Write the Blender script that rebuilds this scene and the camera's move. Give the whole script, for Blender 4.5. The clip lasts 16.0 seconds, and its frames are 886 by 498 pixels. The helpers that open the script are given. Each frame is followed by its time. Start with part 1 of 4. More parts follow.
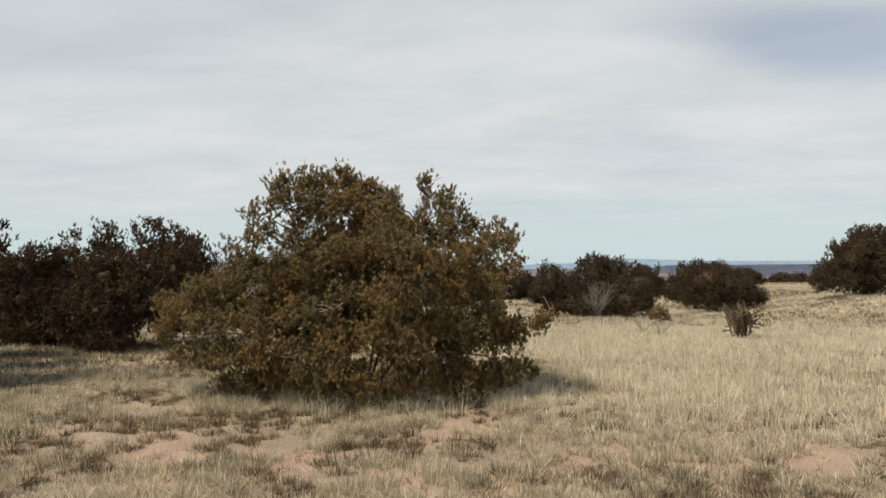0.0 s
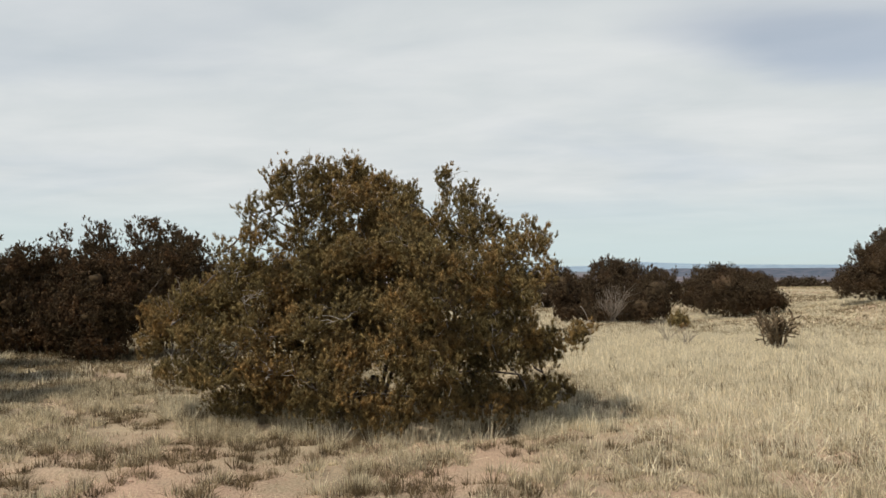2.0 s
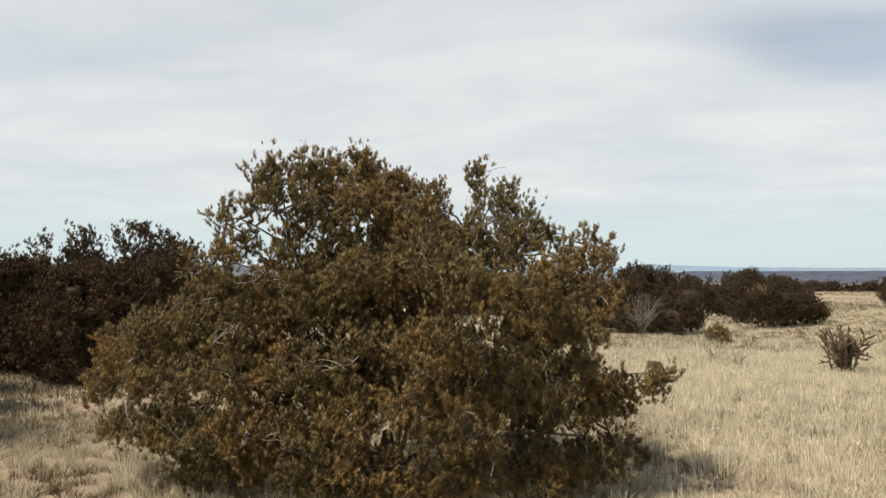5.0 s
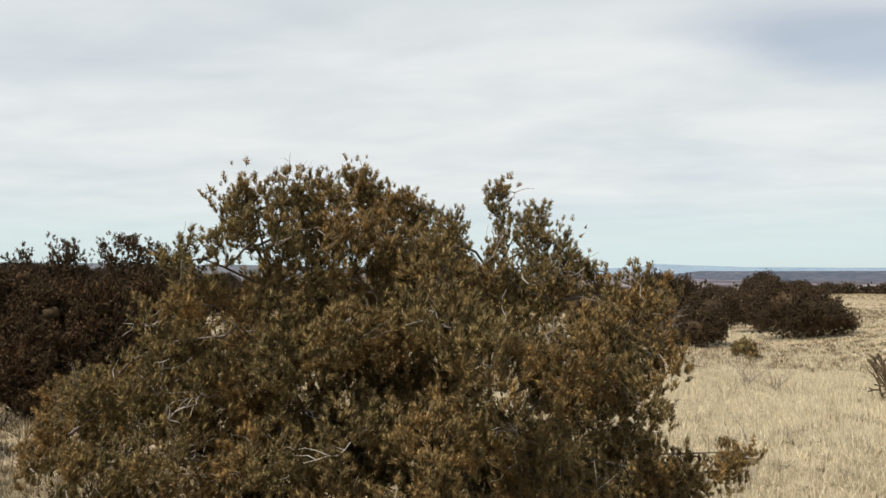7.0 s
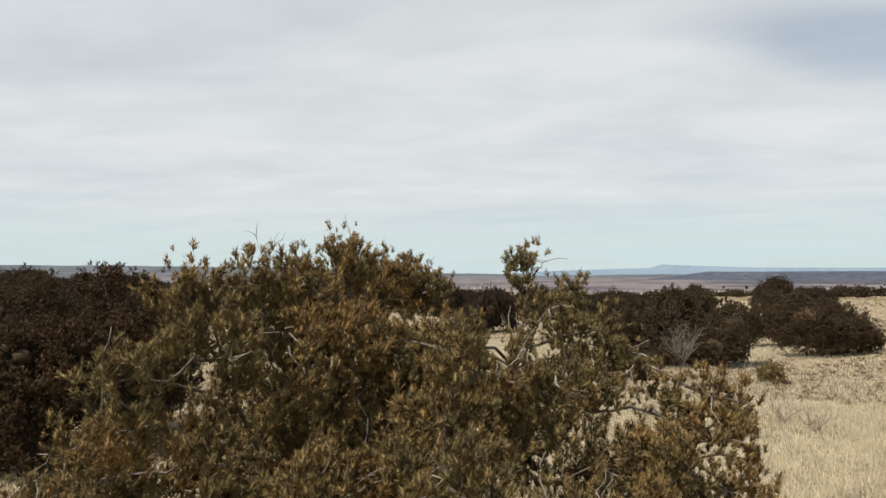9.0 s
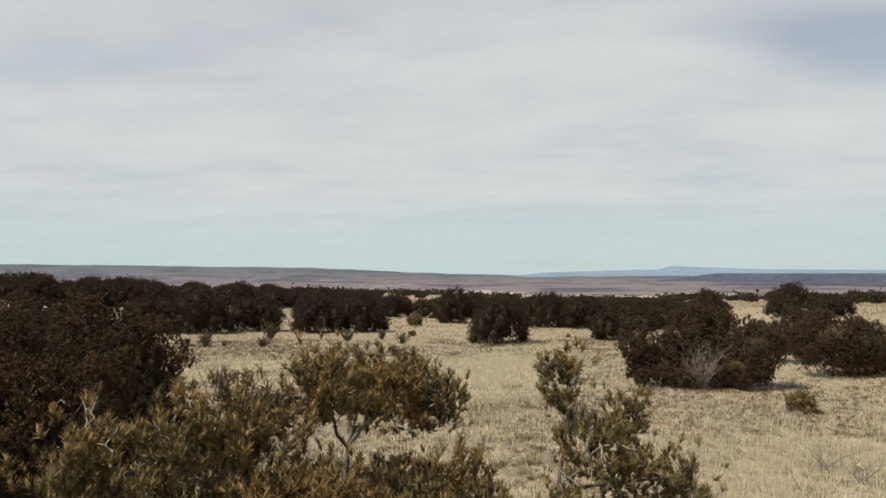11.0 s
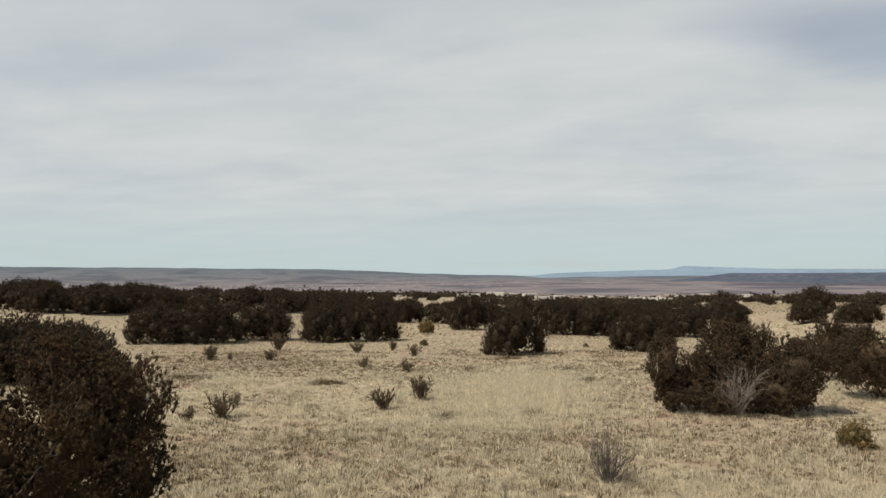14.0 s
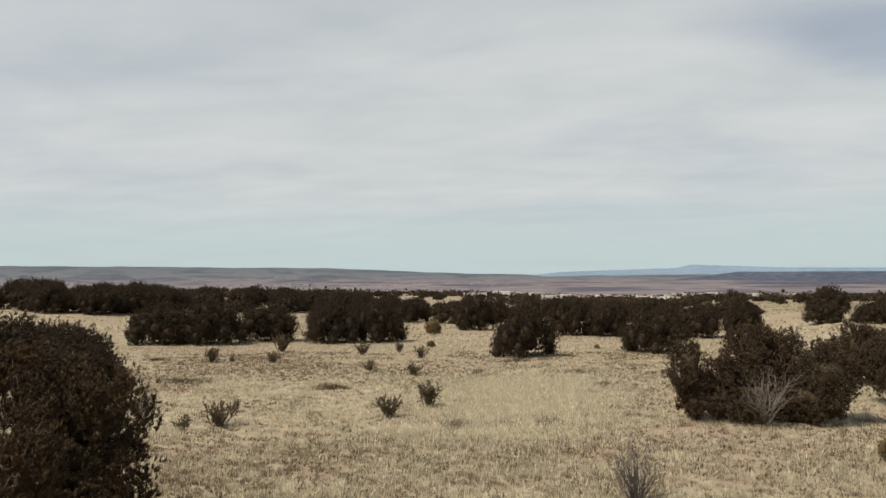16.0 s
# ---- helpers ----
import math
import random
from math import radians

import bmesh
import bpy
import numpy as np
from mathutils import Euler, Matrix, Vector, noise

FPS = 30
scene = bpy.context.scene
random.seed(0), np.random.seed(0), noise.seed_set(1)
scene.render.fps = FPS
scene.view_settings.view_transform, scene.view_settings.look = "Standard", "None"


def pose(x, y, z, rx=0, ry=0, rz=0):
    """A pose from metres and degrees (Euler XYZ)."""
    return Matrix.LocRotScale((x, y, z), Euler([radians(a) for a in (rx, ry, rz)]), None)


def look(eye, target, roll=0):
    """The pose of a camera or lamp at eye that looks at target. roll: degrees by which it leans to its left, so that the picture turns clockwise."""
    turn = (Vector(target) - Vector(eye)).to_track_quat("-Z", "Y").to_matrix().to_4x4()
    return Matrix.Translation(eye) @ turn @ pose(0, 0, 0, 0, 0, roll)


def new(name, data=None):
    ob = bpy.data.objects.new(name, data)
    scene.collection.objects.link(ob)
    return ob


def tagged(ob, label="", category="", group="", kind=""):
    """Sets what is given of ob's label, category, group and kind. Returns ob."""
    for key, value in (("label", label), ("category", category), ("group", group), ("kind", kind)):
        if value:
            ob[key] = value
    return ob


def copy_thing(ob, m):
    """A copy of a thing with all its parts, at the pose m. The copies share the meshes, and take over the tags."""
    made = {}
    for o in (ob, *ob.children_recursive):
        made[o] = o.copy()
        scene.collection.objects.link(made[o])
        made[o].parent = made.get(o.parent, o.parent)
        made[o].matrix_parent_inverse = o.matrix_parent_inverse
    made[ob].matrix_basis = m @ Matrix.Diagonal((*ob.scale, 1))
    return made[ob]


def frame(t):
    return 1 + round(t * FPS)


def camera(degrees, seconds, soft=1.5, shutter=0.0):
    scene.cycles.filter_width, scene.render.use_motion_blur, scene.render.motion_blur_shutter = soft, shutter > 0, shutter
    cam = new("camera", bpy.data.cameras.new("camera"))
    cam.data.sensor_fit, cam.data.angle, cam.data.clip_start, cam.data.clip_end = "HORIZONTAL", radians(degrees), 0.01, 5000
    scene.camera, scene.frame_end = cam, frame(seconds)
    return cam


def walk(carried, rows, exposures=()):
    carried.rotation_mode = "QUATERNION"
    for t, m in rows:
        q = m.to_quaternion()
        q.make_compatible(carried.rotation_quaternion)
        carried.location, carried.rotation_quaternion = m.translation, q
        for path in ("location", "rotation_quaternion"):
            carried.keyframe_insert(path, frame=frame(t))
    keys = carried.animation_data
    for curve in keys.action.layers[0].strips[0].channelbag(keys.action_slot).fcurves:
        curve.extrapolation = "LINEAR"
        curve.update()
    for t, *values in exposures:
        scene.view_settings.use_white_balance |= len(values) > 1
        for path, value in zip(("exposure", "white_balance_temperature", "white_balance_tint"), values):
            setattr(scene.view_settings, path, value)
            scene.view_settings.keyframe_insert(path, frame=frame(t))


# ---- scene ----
# ---------------------------------------------------------------- camera
# seconds, x, y, z, yaw to the left, pitch up, roll
PATH = [
    (0, 0.985, 2.511, 1.389, 8.93, 1.18, -0.63),
    (0.5, 0.884, 2.790, 1.402, 9.20, 1.24, -0.53),
    (1, 0.791, 3.028, 1.402, 9.44, 1.31, -0.49),
    (1.5, 0.694, 3.283, 1.417, 9.66, 1.34, -0.43),
    (2, 0.578, 3.608, 1.412, 9.29, 1.41, -0.46),
    (2.5, 0.464, 3.933, 1.406, 9.26, 1.47, -0.40),
    (3, 0.364, 4.238, 1.411, 9.49, 1.49, -0.37),
    (3.5, 0.278, 4.541, 1.420, 9.71, 1.51, -0.36),
    (6, -0.081, 6.139, 1.788, 10.78, 1.61, -0.21),
    (6.5, -0.161, 6.459, 1.863, 10.94, 1.63, -0.21),
    (7, -0.216, 6.724, 1.998, 11.11, 1.55, -0.25),
    (7.5, -0.282, 7.022, 2.165, 11.26, 1.56, -0.27),
    (8, -0.347, 7.319, 2.316, 11.41, 1.59, -0.29),
    (8.5, -0.401, 7.600, 2.455, 11.58, 1.63, -0.36),
    (9, -0.462, 7.897, 2.627, 11.72, 1.66, -0.43),
    (9.5, -0.542, 8.207, 2.781, 11.84, 1.71, -0.47),
    (10, -0.623, 8.517, 2.942, 11.97, 1.68, -0.36),
    (12.5, -0.921, 9.888, 3.667, 12.96, 1.82, -0.38),
    (13, -1.023, 10.174, 3.795, 13.05, 1.81, -0.45),
    (13.5, -1.111, 10.484, 3.807, 13.19, 1.80, -0.44),
    (14, -1.191, 10.780, 3.793, 13.34, 1.79, -0.48),
    (14.5, -1.271, 11.072, 3.802, 13.51, 1.78, -0.46),
    (15, -1.380, 11.386, 3.824, 13.60, 1.74, -0.51),
    (15.5, -1.478, 11.696, 3.842, 13.74, 1.70, -0.47),
    (16, -1.600, 12.009, 3.845, 13.84, 1.70, -0.53),
]
cam = camera(66, 16.0)


def heading(x, y, z, yaw, pitch):
    """A point one metre ahead of the eye."""
    a, p = radians(yaw), radians(pitch)
    return (x - math.sin(a) * math.cos(p), y + math.cos(a) * math.cos(p), z + math.sin(p))


EXPOSURE = [(0.0, 0.16), (3.5, 0.26), (7.0, 0.36), (9.5, 0.2), (12.5, 0.0), (16.0, 0.0)]
walk(cam, [(t, look((x, y, z), heading(x, y, z, a, p), r)) for t, x, y, z, a, p, r in PATH], EXPOSURE)

# ---------------------------------------------------------------- world and sun
SUN_AZ, SUN_EL = 126.0, 58.0   # degrees to the left of +y, degrees up
world = bpy.data.worlds.new("sky")
scene.world = world
world.use_nodes = True
wt = world.node_tree
wt.nodes.clear()


def wnode(kind, **values):
    n = wt.nodes.new(kind)
    for k, v in values.items():
        n.inputs[k].default_value = v
    return n


def wlink(a, out, b, inp):
    wt.links.new(a.outputs[out], b.inputs[inp])


def wmath(op, a, b=None):
    n = wt.nodes.new("ShaderNodeMath")
    n.operation = op
    for i, v in enumerate((a, b)):
        if v is None:
            continue
        if isinstance(v, (int, float)):
            n.inputs[i].default_value = v
        else:
            wt.links.new(v, n.inputs[i])
    return n.outputs[0]


sky = wt.nodes.new("ShaderNodeTexSky")
sky.sky_type = "NISHITA"
sky.sun_disc = False
sky.sun_elevation, sky.sun_rotation = radians(SUN_EL), radians(-SUN_AZ)
sky.altitude, sky.dust_density, sky.air_density = 1800, 2.0, 1.0
coord = wt.nodes.new("ShaderNodeTexCoord")
sep = wt.nodes.new("ShaderNodeSeparateXYZ")
wlink(coord, "Generated", sep, 0)
up = wmath("MAXIMUM", wmath("ADD", sep.outputs[2], 0.10), 0.02)
flat = wt.nodes.new("ShaderNodeCombineXYZ")
wt.links.new(wmath("DIVIDE", sep.outputs[0], up), flat.inputs[0])
wt.links.new(wmath("DIVIDE", sep.outputs[1], up), flat.inputs[1])
streak = wt.nodes.new("ShaderNodeMapping")
streak.inputs["Rotation"].default_value = (0, 0, radians(-24))
streak.inputs["Scale"].default_value = (0.48, 0.75, 1)
streak.inputs["Location"].default_value = (1.3, 0.4, 0)
wlink(flat, 0, streak, 0)
cloud = wnode("ShaderNodeTexNoise", Scale=0.8, Detail=7.0, Roughness=0.52, Distortion=0.5)
wlink(streak, 0, cloud, "Vector")
veil = wnode("ShaderNodeTexNoise", Scale=2.6, Detail=5.0, Roughness=0.55, Distortion=0.3)
wlink(streak, 0, veil, "Vector")
cover = wt.nodes.new("ShaderNodeMapRange")
cover.interpolation_type = "SMOOTHSTEP"
cover.inputs["From Min"].default_value, cover.inputs["From Max"].default_value = 0.30, 0.56
cover.inputs["To Min"].default_value, cover.inputs["To Max"].default_value = 0.80, 0.98
wlink(cloud, "Fac", cover, 0)
# an opening in the cloud sheet, drawn out along the streaks
gap = wt.nodes.new("ShaderNodeMapping")
gap.vector_type = "TEXTURE"
gap.inputs["Location"].default_value = (1.42, 2.86, 0)
gap.inputs["Rotation"].default_value = (0, 0, radians(20))
gap.inputs["Scale"].default_value = (0.62, 0.30, 1)
wobble = wt.nodes.new("ShaderNodeVectorMath")
wobble.operation = "MULTIPLY_ADD"
wobble.inputs[1].default_value = (0.9, 0.9, 0)
wlink(cloud, "Color", wobble, 0)
wlink(flat, 0, wobble, 2)
wlink(wobble, 0, gap, 0)
gaplen = wt.nodes.new("ShaderNodeVectorMath")
gaplen.operation = "LENGTH"
wlink(gap, 0, gaplen, 0)
opening = wt.nodes.new("ShaderNodeMapRange")
opening.interpolation_type = "SMOOTHSTEP"
opening.inputs["From Min"].default_value, opening.inputs["From Max"].default_value = 0.35, 1.5
opening.inputs["To Min"].default_value, opening.inputs["To Max"].default_value = 0.55, 1.0
wlink(gaplen, "Value", opening, 0)
tone = wt.nodes.new("ShaderNodeValToRGB")
tone.color_ramp.elements[0].position, tone.color_ramp.elements[0].color = 0.30, (0.56, 0.597, 0.604, 1)
tone.color_ramp.elements[1].position, tone.color_ramp.elements[1].color = 0.70, (0.658, 0.678, 0.676, 1)
wlink(veil, "Fac", tone, 0)
low = wt.nodes.new("ShaderNodeMapRange")
low.interpolation_type = "SMOOTHSTEP"
low.inputs["From Min"].default_value, low.inputs["From Max"].default_value = 0.0, 0.13
wlink(sep, 2, low, 0)
band = wt.nodes.new("ShaderNodeMix")
band.data_type = "RGBA"
band.inputs["A"].default_value = (0.53, 0.625, 0.63, 1)
wt.links.new(low.outputs[0], band.inputs["Factor"])
wt.links.new(tone.outputs[0], band.inputs["B"])
dim = wt.nodes.new("ShaderNodeVectorMath")
dim.operation = "SCALE"
dim.inputs["Scale"].default_value = 0.09
wlink(sky, 0, dim, 0)
mixsky = wt.nodes.new("ShaderNodeMix")
mixsky.data_type = "RGBA"
overhead = wt.nodes.new("ShaderNodeMapRange")   # the sheet thins out to blue overhead
overhead.interpolation_type = "SMOOTHSTEP"
overhead.inputs["From Min"].default_value, overhead.inputs["From Max"].default_value = 0.42, 0.66
overhead.inputs["To Min"].default_value, overhead.inputs["To Max"].default_value = 1.0, 0.12
wlink(sep, 2, overhead, 0)
thin = wmath("MULTIPLY", opening.outputs[0], overhead.outputs[0])
wt.links.new(wmath("MULTIPLY", cover.outputs[0], thin), mixsky.inputs["Factor"])
wt.links.new(dim.outputs[0], mixsky.inputs["A"])
wt.links.new(band.outputs["Result"], mixsky.inputs["B"])
backg = wt.nodes.new("ShaderNodeBackground")
backg.inputs["Strength"].default_value = 1.0
wt.links.new(mixsky.outputs["Result"], backg.inputs["Color"])
wout = wt.nodes.new("ShaderNodeOutputWorld")
wt.links.new(backg.outputs[0], wout.inputs[0])

sun = new("sun", bpy.data.lights.new("sun", "SUN"))
sun.data.energy, sun.data.angle, sun.data.color = 4.6, radians(1.5), (1.0, 0.93, 0.83)
sun_dir = Vector((-math.sin(radians(SUN_AZ)) * math.cos(radians(SUN_EL)), math.cos(radians(SUN_AZ)) * math.cos(radians(SUN_EL)), math.sin(radians(SUN_EL))))
sun.matrix_world = look(sun_dir * 60, (0, 0, 0))

# ---------------------------------------------------------------- materials


def material(name, rough=0.8, spec=0.2):
    m = bpy.data.materials.new(name)
    m.use_nodes = True
    b = m.node_tree.nodes["Principled BSDF"]
    b.inputs["Roughness"].default_value = rough
    b.inputs["Specular IOR Level"].default_value = spec
    return m, m.node_tree, b


def add_node(nt, kind, **values):
    n = nt.nodes.new(kind)
    for k, v in values.items():
        n.inputs[k.replace("_", " ")].default_value = v
    return n


def ramp(nt, source, *stops):
    r = nt.nodes.new("ShaderNodeValToRGB")
    els = r.color_ramp.elements
    while len(els) < len(stops):
        els.new(0.5)
    for e, (p, c) in zip(els, stops):
        e.position, e.color = p, (*c, 1)
    nt.links.new(source, r.inputs[0])
    return r.outputs[0]


def blend(nt, fac, a, b, mode="MIX"):
    n = nt.nodes.new("ShaderNodeMix")
    n.data_type, n.blend_type = "RGBA", mode
    for sock, v in (("Factor", fac), ("A", a), ("B", b)):
        if isinstance(v, bpy.types.NodeSocket):
            nt.links.new(v, n.inputs[sock])
        elif sock == "Factor":
            n.inputs[sock].default_value = v
        else:
            n.inputs[sock].default_value = (*v, 1)
    return n.outputs["Result"]


def coords(nt, which="Object"):
    return nt.nodes.new("ShaderNodeTexCoord").outputs[which]


def noise_fac(nt, scale, detail=4.0, rough=0.55, vector=None, distort=0.0):
    n = add_node(nt, "ShaderNodeTexNoise", Scale=scale, Detail=detail, Roughness=rough, Distortion=distort)
    nt.links.new(vector if vector is not None else coords(nt), n.inputs["Vector"])
    return n.outputs["Fac"]


def calc(nt, op, a, b=0.0):
    n = nt.nodes.new("ShaderNodeMath")
    n.operation = op
    for i, v in enumerate((a, b)):
        if isinstance(v, bpy.types.NodeSocket):
            nt.links.new(v, n.inputs[i])
        else:
            n.inputs[i].default_value = v
    return n.outputs[0]


def bumped(nt, bsdf, height, strength=0.4, distance=0.01):
    n = add_node(nt, "ShaderNodeBump", Strength=strength, Distance=distance)
    nt.links.new(height, n.inputs["Height"])
    nt.links.new(n.outputs[0], bsdf.inputs["Normal"])


def plant_material(name, dark, mid, warm, patch=2.2, through_light=0.12, rough=0.75, relief=0.0, low_=0.62, high_=1.30):
    """Leaf or blade colours: patches of two tones, each piece a little lighter or darker, some light through it."""
    m, nt, b = material(name, rough, 0.05)
    island = nt.nodes.new("ShaderNodeNewGeometry").outputs["Random Per Island"]
    patches = ramp(nt, noise_fac(nt, patch, 3.0), (0.42, mid), (0.66, warm))
    fine = noise_fac(nt, patch * 5.0, 2.0)
    tone_ = blend(nt, ramp(nt, fine, (0.30, (0, 0, 0)), (0.62, (1, 1, 1))), dark, patches)
    shade = ramp(nt, island, (0.0, (low_, low_, low_ * 0.96)), (1.0, (high_, high_ * 0.98, high_ * 0.93)))
    col = blend(nt, 1.0, tone_, shade, "MULTIPLY")
    nt.links.new(col, b.inputs["Base Color"])
    if relief:
        bumped(nt, b, noise_fac(nt, relief, 3.0, 0.7), 0.9, 0.012)
    t = nt.nodes.new("ShaderNodeBsdfTranslucent")
    nt.links.new(col, t.inputs["Color"])
    mx = nt.nodes.new("ShaderNodeMixShader")
    mx.inputs[0].default_value = through_light
    out = nt.nodes["Material Output"]
    nt.links.new(b.outputs[0], mx.inputs[1])
    nt.links.new(t.outputs[0], mx.inputs[2])
    nt.links.new(mx.outputs[0], out.inputs[0])
    return m


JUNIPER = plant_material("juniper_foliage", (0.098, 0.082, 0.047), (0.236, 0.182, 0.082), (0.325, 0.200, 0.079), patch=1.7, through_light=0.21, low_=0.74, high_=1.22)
# rust-brown foliage, darkened further for the shade these trees stand in
JUNIPER_BROWN_SHADED = plant_material("juniper_foliage_brown_shaded", (0.049, 0.037, 0.025), (0.082, 0.060, 0.034), (0.124, 0.071, 0.037), patch=1.5, through_light=0.15, low_=0.75, high_=1.2)
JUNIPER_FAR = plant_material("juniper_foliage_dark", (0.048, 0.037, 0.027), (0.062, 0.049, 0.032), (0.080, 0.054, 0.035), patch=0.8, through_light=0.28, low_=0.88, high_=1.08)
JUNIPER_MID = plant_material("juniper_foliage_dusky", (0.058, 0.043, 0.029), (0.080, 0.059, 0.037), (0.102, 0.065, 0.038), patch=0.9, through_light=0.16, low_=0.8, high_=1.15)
STRAW = plant_material("straw_grass", (0.66, 0.595, 0.445), (0.80, 0.73, 0.565), (0.83, 0.755, 0.58), patch=0.7, through_light=0.48, low_=0.50)
GREY_GRASS = plant_material("grey_grass", (0.27, 0.222, 0.142), (0.46, 0.390, 0.260), (0.56, 0.482, 0.325), patch=1.6, through_light=0.25, low_=0.42)
TAN_GRASS = plant_material("tan_grass", (0.48, 0.415, 0.29), (0.75, 0.665, 0.49), (0.82, 0.735, 0.545), patch=1.9, through_light=0.42, low_=0.32, high_=1.25)
# old grass, coloured dark to give the shaded gaps between tufts
THATCH_SHADE = plant_material("weathered_shade_grass", (0.105, 0.076, 0.045), (0.180, 0.136, 0.082), (0.255, 0.195, 0.118), patch=1.2, through_light=0.1, low_=0.42)
CHOLLA = plant_material("cholla_stem", (0.080, 0.062, 0.044), (0.135, 0.106, 0.070), (0.18, 0.130, 0.084), patch=3.0, through_light=0.0)


def bark_material(name, dark, light, rough=0.85):
    m, nt, b = material(name, rough, 0.15)
    v = add_node(nt, "ShaderNodeMapping")
    v.inputs["Scale"].default_value = (1, 1, 0.2)
    nt.links.new(coords(nt), v.inputs[0])
    grain = noise_fac(nt, 60.0, 5.0, 0.65, v.outputs[0])
    big = noise_fac(nt, 5.0, 3.0)
    col = blend(nt, big, ramp(nt, grain, (0.3, dark), (0.7, light)), light)
    nt.links.new(col, b.inputs["Base Color"])
    bumped(nt, b, grain, 0.6, 0.006)
    return m


BARK = bark_material("juniper_bark", (0.055, 0.045, 0.037), (0.155, 0.130, 0.110))
DEADWOOD = bark_material("weathered_wood", (0.20, 0.175, 0.15), (0.38, 0.345, 0.30))
TWIG = bark_material("grey_twig", (0.12, 0.095, 0.075), (0.27, 0.23, 0.19))


def ground_material():
    """Red-tan soil with litter and pale grass near; far plains and mesas tinted mauve and blue as painted haze."""
    m, nt, b = material("ground", 0.95, 0.1)
    pos = nt.nodes.new("ShaderNodeNewGeometry").outputs["Position"]
    plane = add_node(nt, "ShaderNodeMapping")
    plane.inputs["Scale"].default_value = (1, 1, 0)
    nt.links.new(pos, plane.inputs[0])
    xy = plane.outputs[0]
    length = nt.nodes.new("ShaderNodeVectorMath")
    length.operation = "LENGTH"
    nt.links.new(xy, length.inputs[0])
    far = length.outputs["Value"]
    grit = noise_fac(nt, 38.0, 6.0, 0.7, xy)
    blotch = noise_fac(nt, 0.55, 5.0, 0.6, xy)
    soil = ramp(nt, grit, (0.30, (0.150, 0.098, 0.069)), (0.52, (0.345, 0.240, 0.168)), (0.74, (0.480, 0.352, 0.255)))
    litter = ramp(nt, grit, (0.32, (0.105, 0.078, 0.051)), (0.68, (0.36, 0.288, 0.195)))
    near = blend(nt, ramp(nt, blotch, (0.42, (0, 0, 0)), (0.56, (1, 1, 1))), soil, litter)
    tuft = noise_fac(nt, 1.6, 6.0, 0.72, xy)
    wide = noise_fac(nt, 0.045, 5.0, 0.6, xy)
    meadow = ramp(nt, tuft, (0.34, (0.145, 0.115, 0.074)), (0.50, (0.315, 0.262, 0.170)), (0.66, (0.50, 0.425, 0.280)))
    meadow = blend(nt, ramp(nt, wide, (0.40, (0, 0, 0)), (0.66, (0.75, 0.75, 0.75))), meadow, (0.24, 0.18, 0.12))
    patch_ = noise_fac(nt, 0.22, 6.0, 0.66, xy, 0.4)
    meadow = blend(nt, ramp(nt, patch_, (0.53, (0, 0, 0)), (0.64, (0.8, 0.8, 0.8))), meadow, ramp(nt, grit, (0.30, (0.20, 0.130, 0.088)), (0.70, (0.40, 0.285, 0.200))))
    out_near = ramp(nt, calc(nt, "DIVIDE", far, 60.0), (0.14, (0, 0, 0)), (0.28, (1, 1, 1)))
    c1 = blend(nt, out_near, near, meadow)
    # from here on distance haze is put into the colour: greyer, then bluer
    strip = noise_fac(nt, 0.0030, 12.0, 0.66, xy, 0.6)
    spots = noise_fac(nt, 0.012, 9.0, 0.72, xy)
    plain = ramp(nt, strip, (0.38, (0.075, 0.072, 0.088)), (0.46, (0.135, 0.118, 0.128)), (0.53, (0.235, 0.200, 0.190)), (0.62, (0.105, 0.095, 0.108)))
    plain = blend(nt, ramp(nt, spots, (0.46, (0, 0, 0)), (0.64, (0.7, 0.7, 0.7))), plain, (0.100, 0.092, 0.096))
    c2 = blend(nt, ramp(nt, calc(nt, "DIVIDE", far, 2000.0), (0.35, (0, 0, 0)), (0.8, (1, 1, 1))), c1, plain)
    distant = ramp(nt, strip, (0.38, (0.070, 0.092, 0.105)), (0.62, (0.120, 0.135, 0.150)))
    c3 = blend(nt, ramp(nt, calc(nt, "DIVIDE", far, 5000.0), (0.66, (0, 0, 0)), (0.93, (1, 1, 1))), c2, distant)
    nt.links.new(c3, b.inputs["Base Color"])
    bumped(nt, b, grit, 0.5, 0.012)
    return m


GROUND = ground_material()


def plaster_material(name, colour):
    m, nt, b = material(name, 0.9, 0.1)
    n = noise_fac(nt, 0.8, 4.0)
    nt.links.new(blend(nt, n, colour, tuple(c * 0.72 for c in colour)), b.inputs["Base Color"])
    return m


ADOBE = plaster_material("tan_stucco", (0.40, 0.32, 0.25))
PALE = plaster_material("pale_stucco", (0.60, 0.56, 0.49))
ROOF = plaster_material("flat_roof_gravel", (0.45, 0.43, 0.40))
GLASS, _, _g = material("window_glass", 0.08, 0.6)
_g.inputs["Base Color"].default_value = (0.03, 0.035, 0.04, 1)

# ---------------------------------------------------------------- ground form

def smooth(a, b, v):
    t = np.clip((v - a) / (b - a), 0, 1)
    return t * t * (3 - 2 * t)


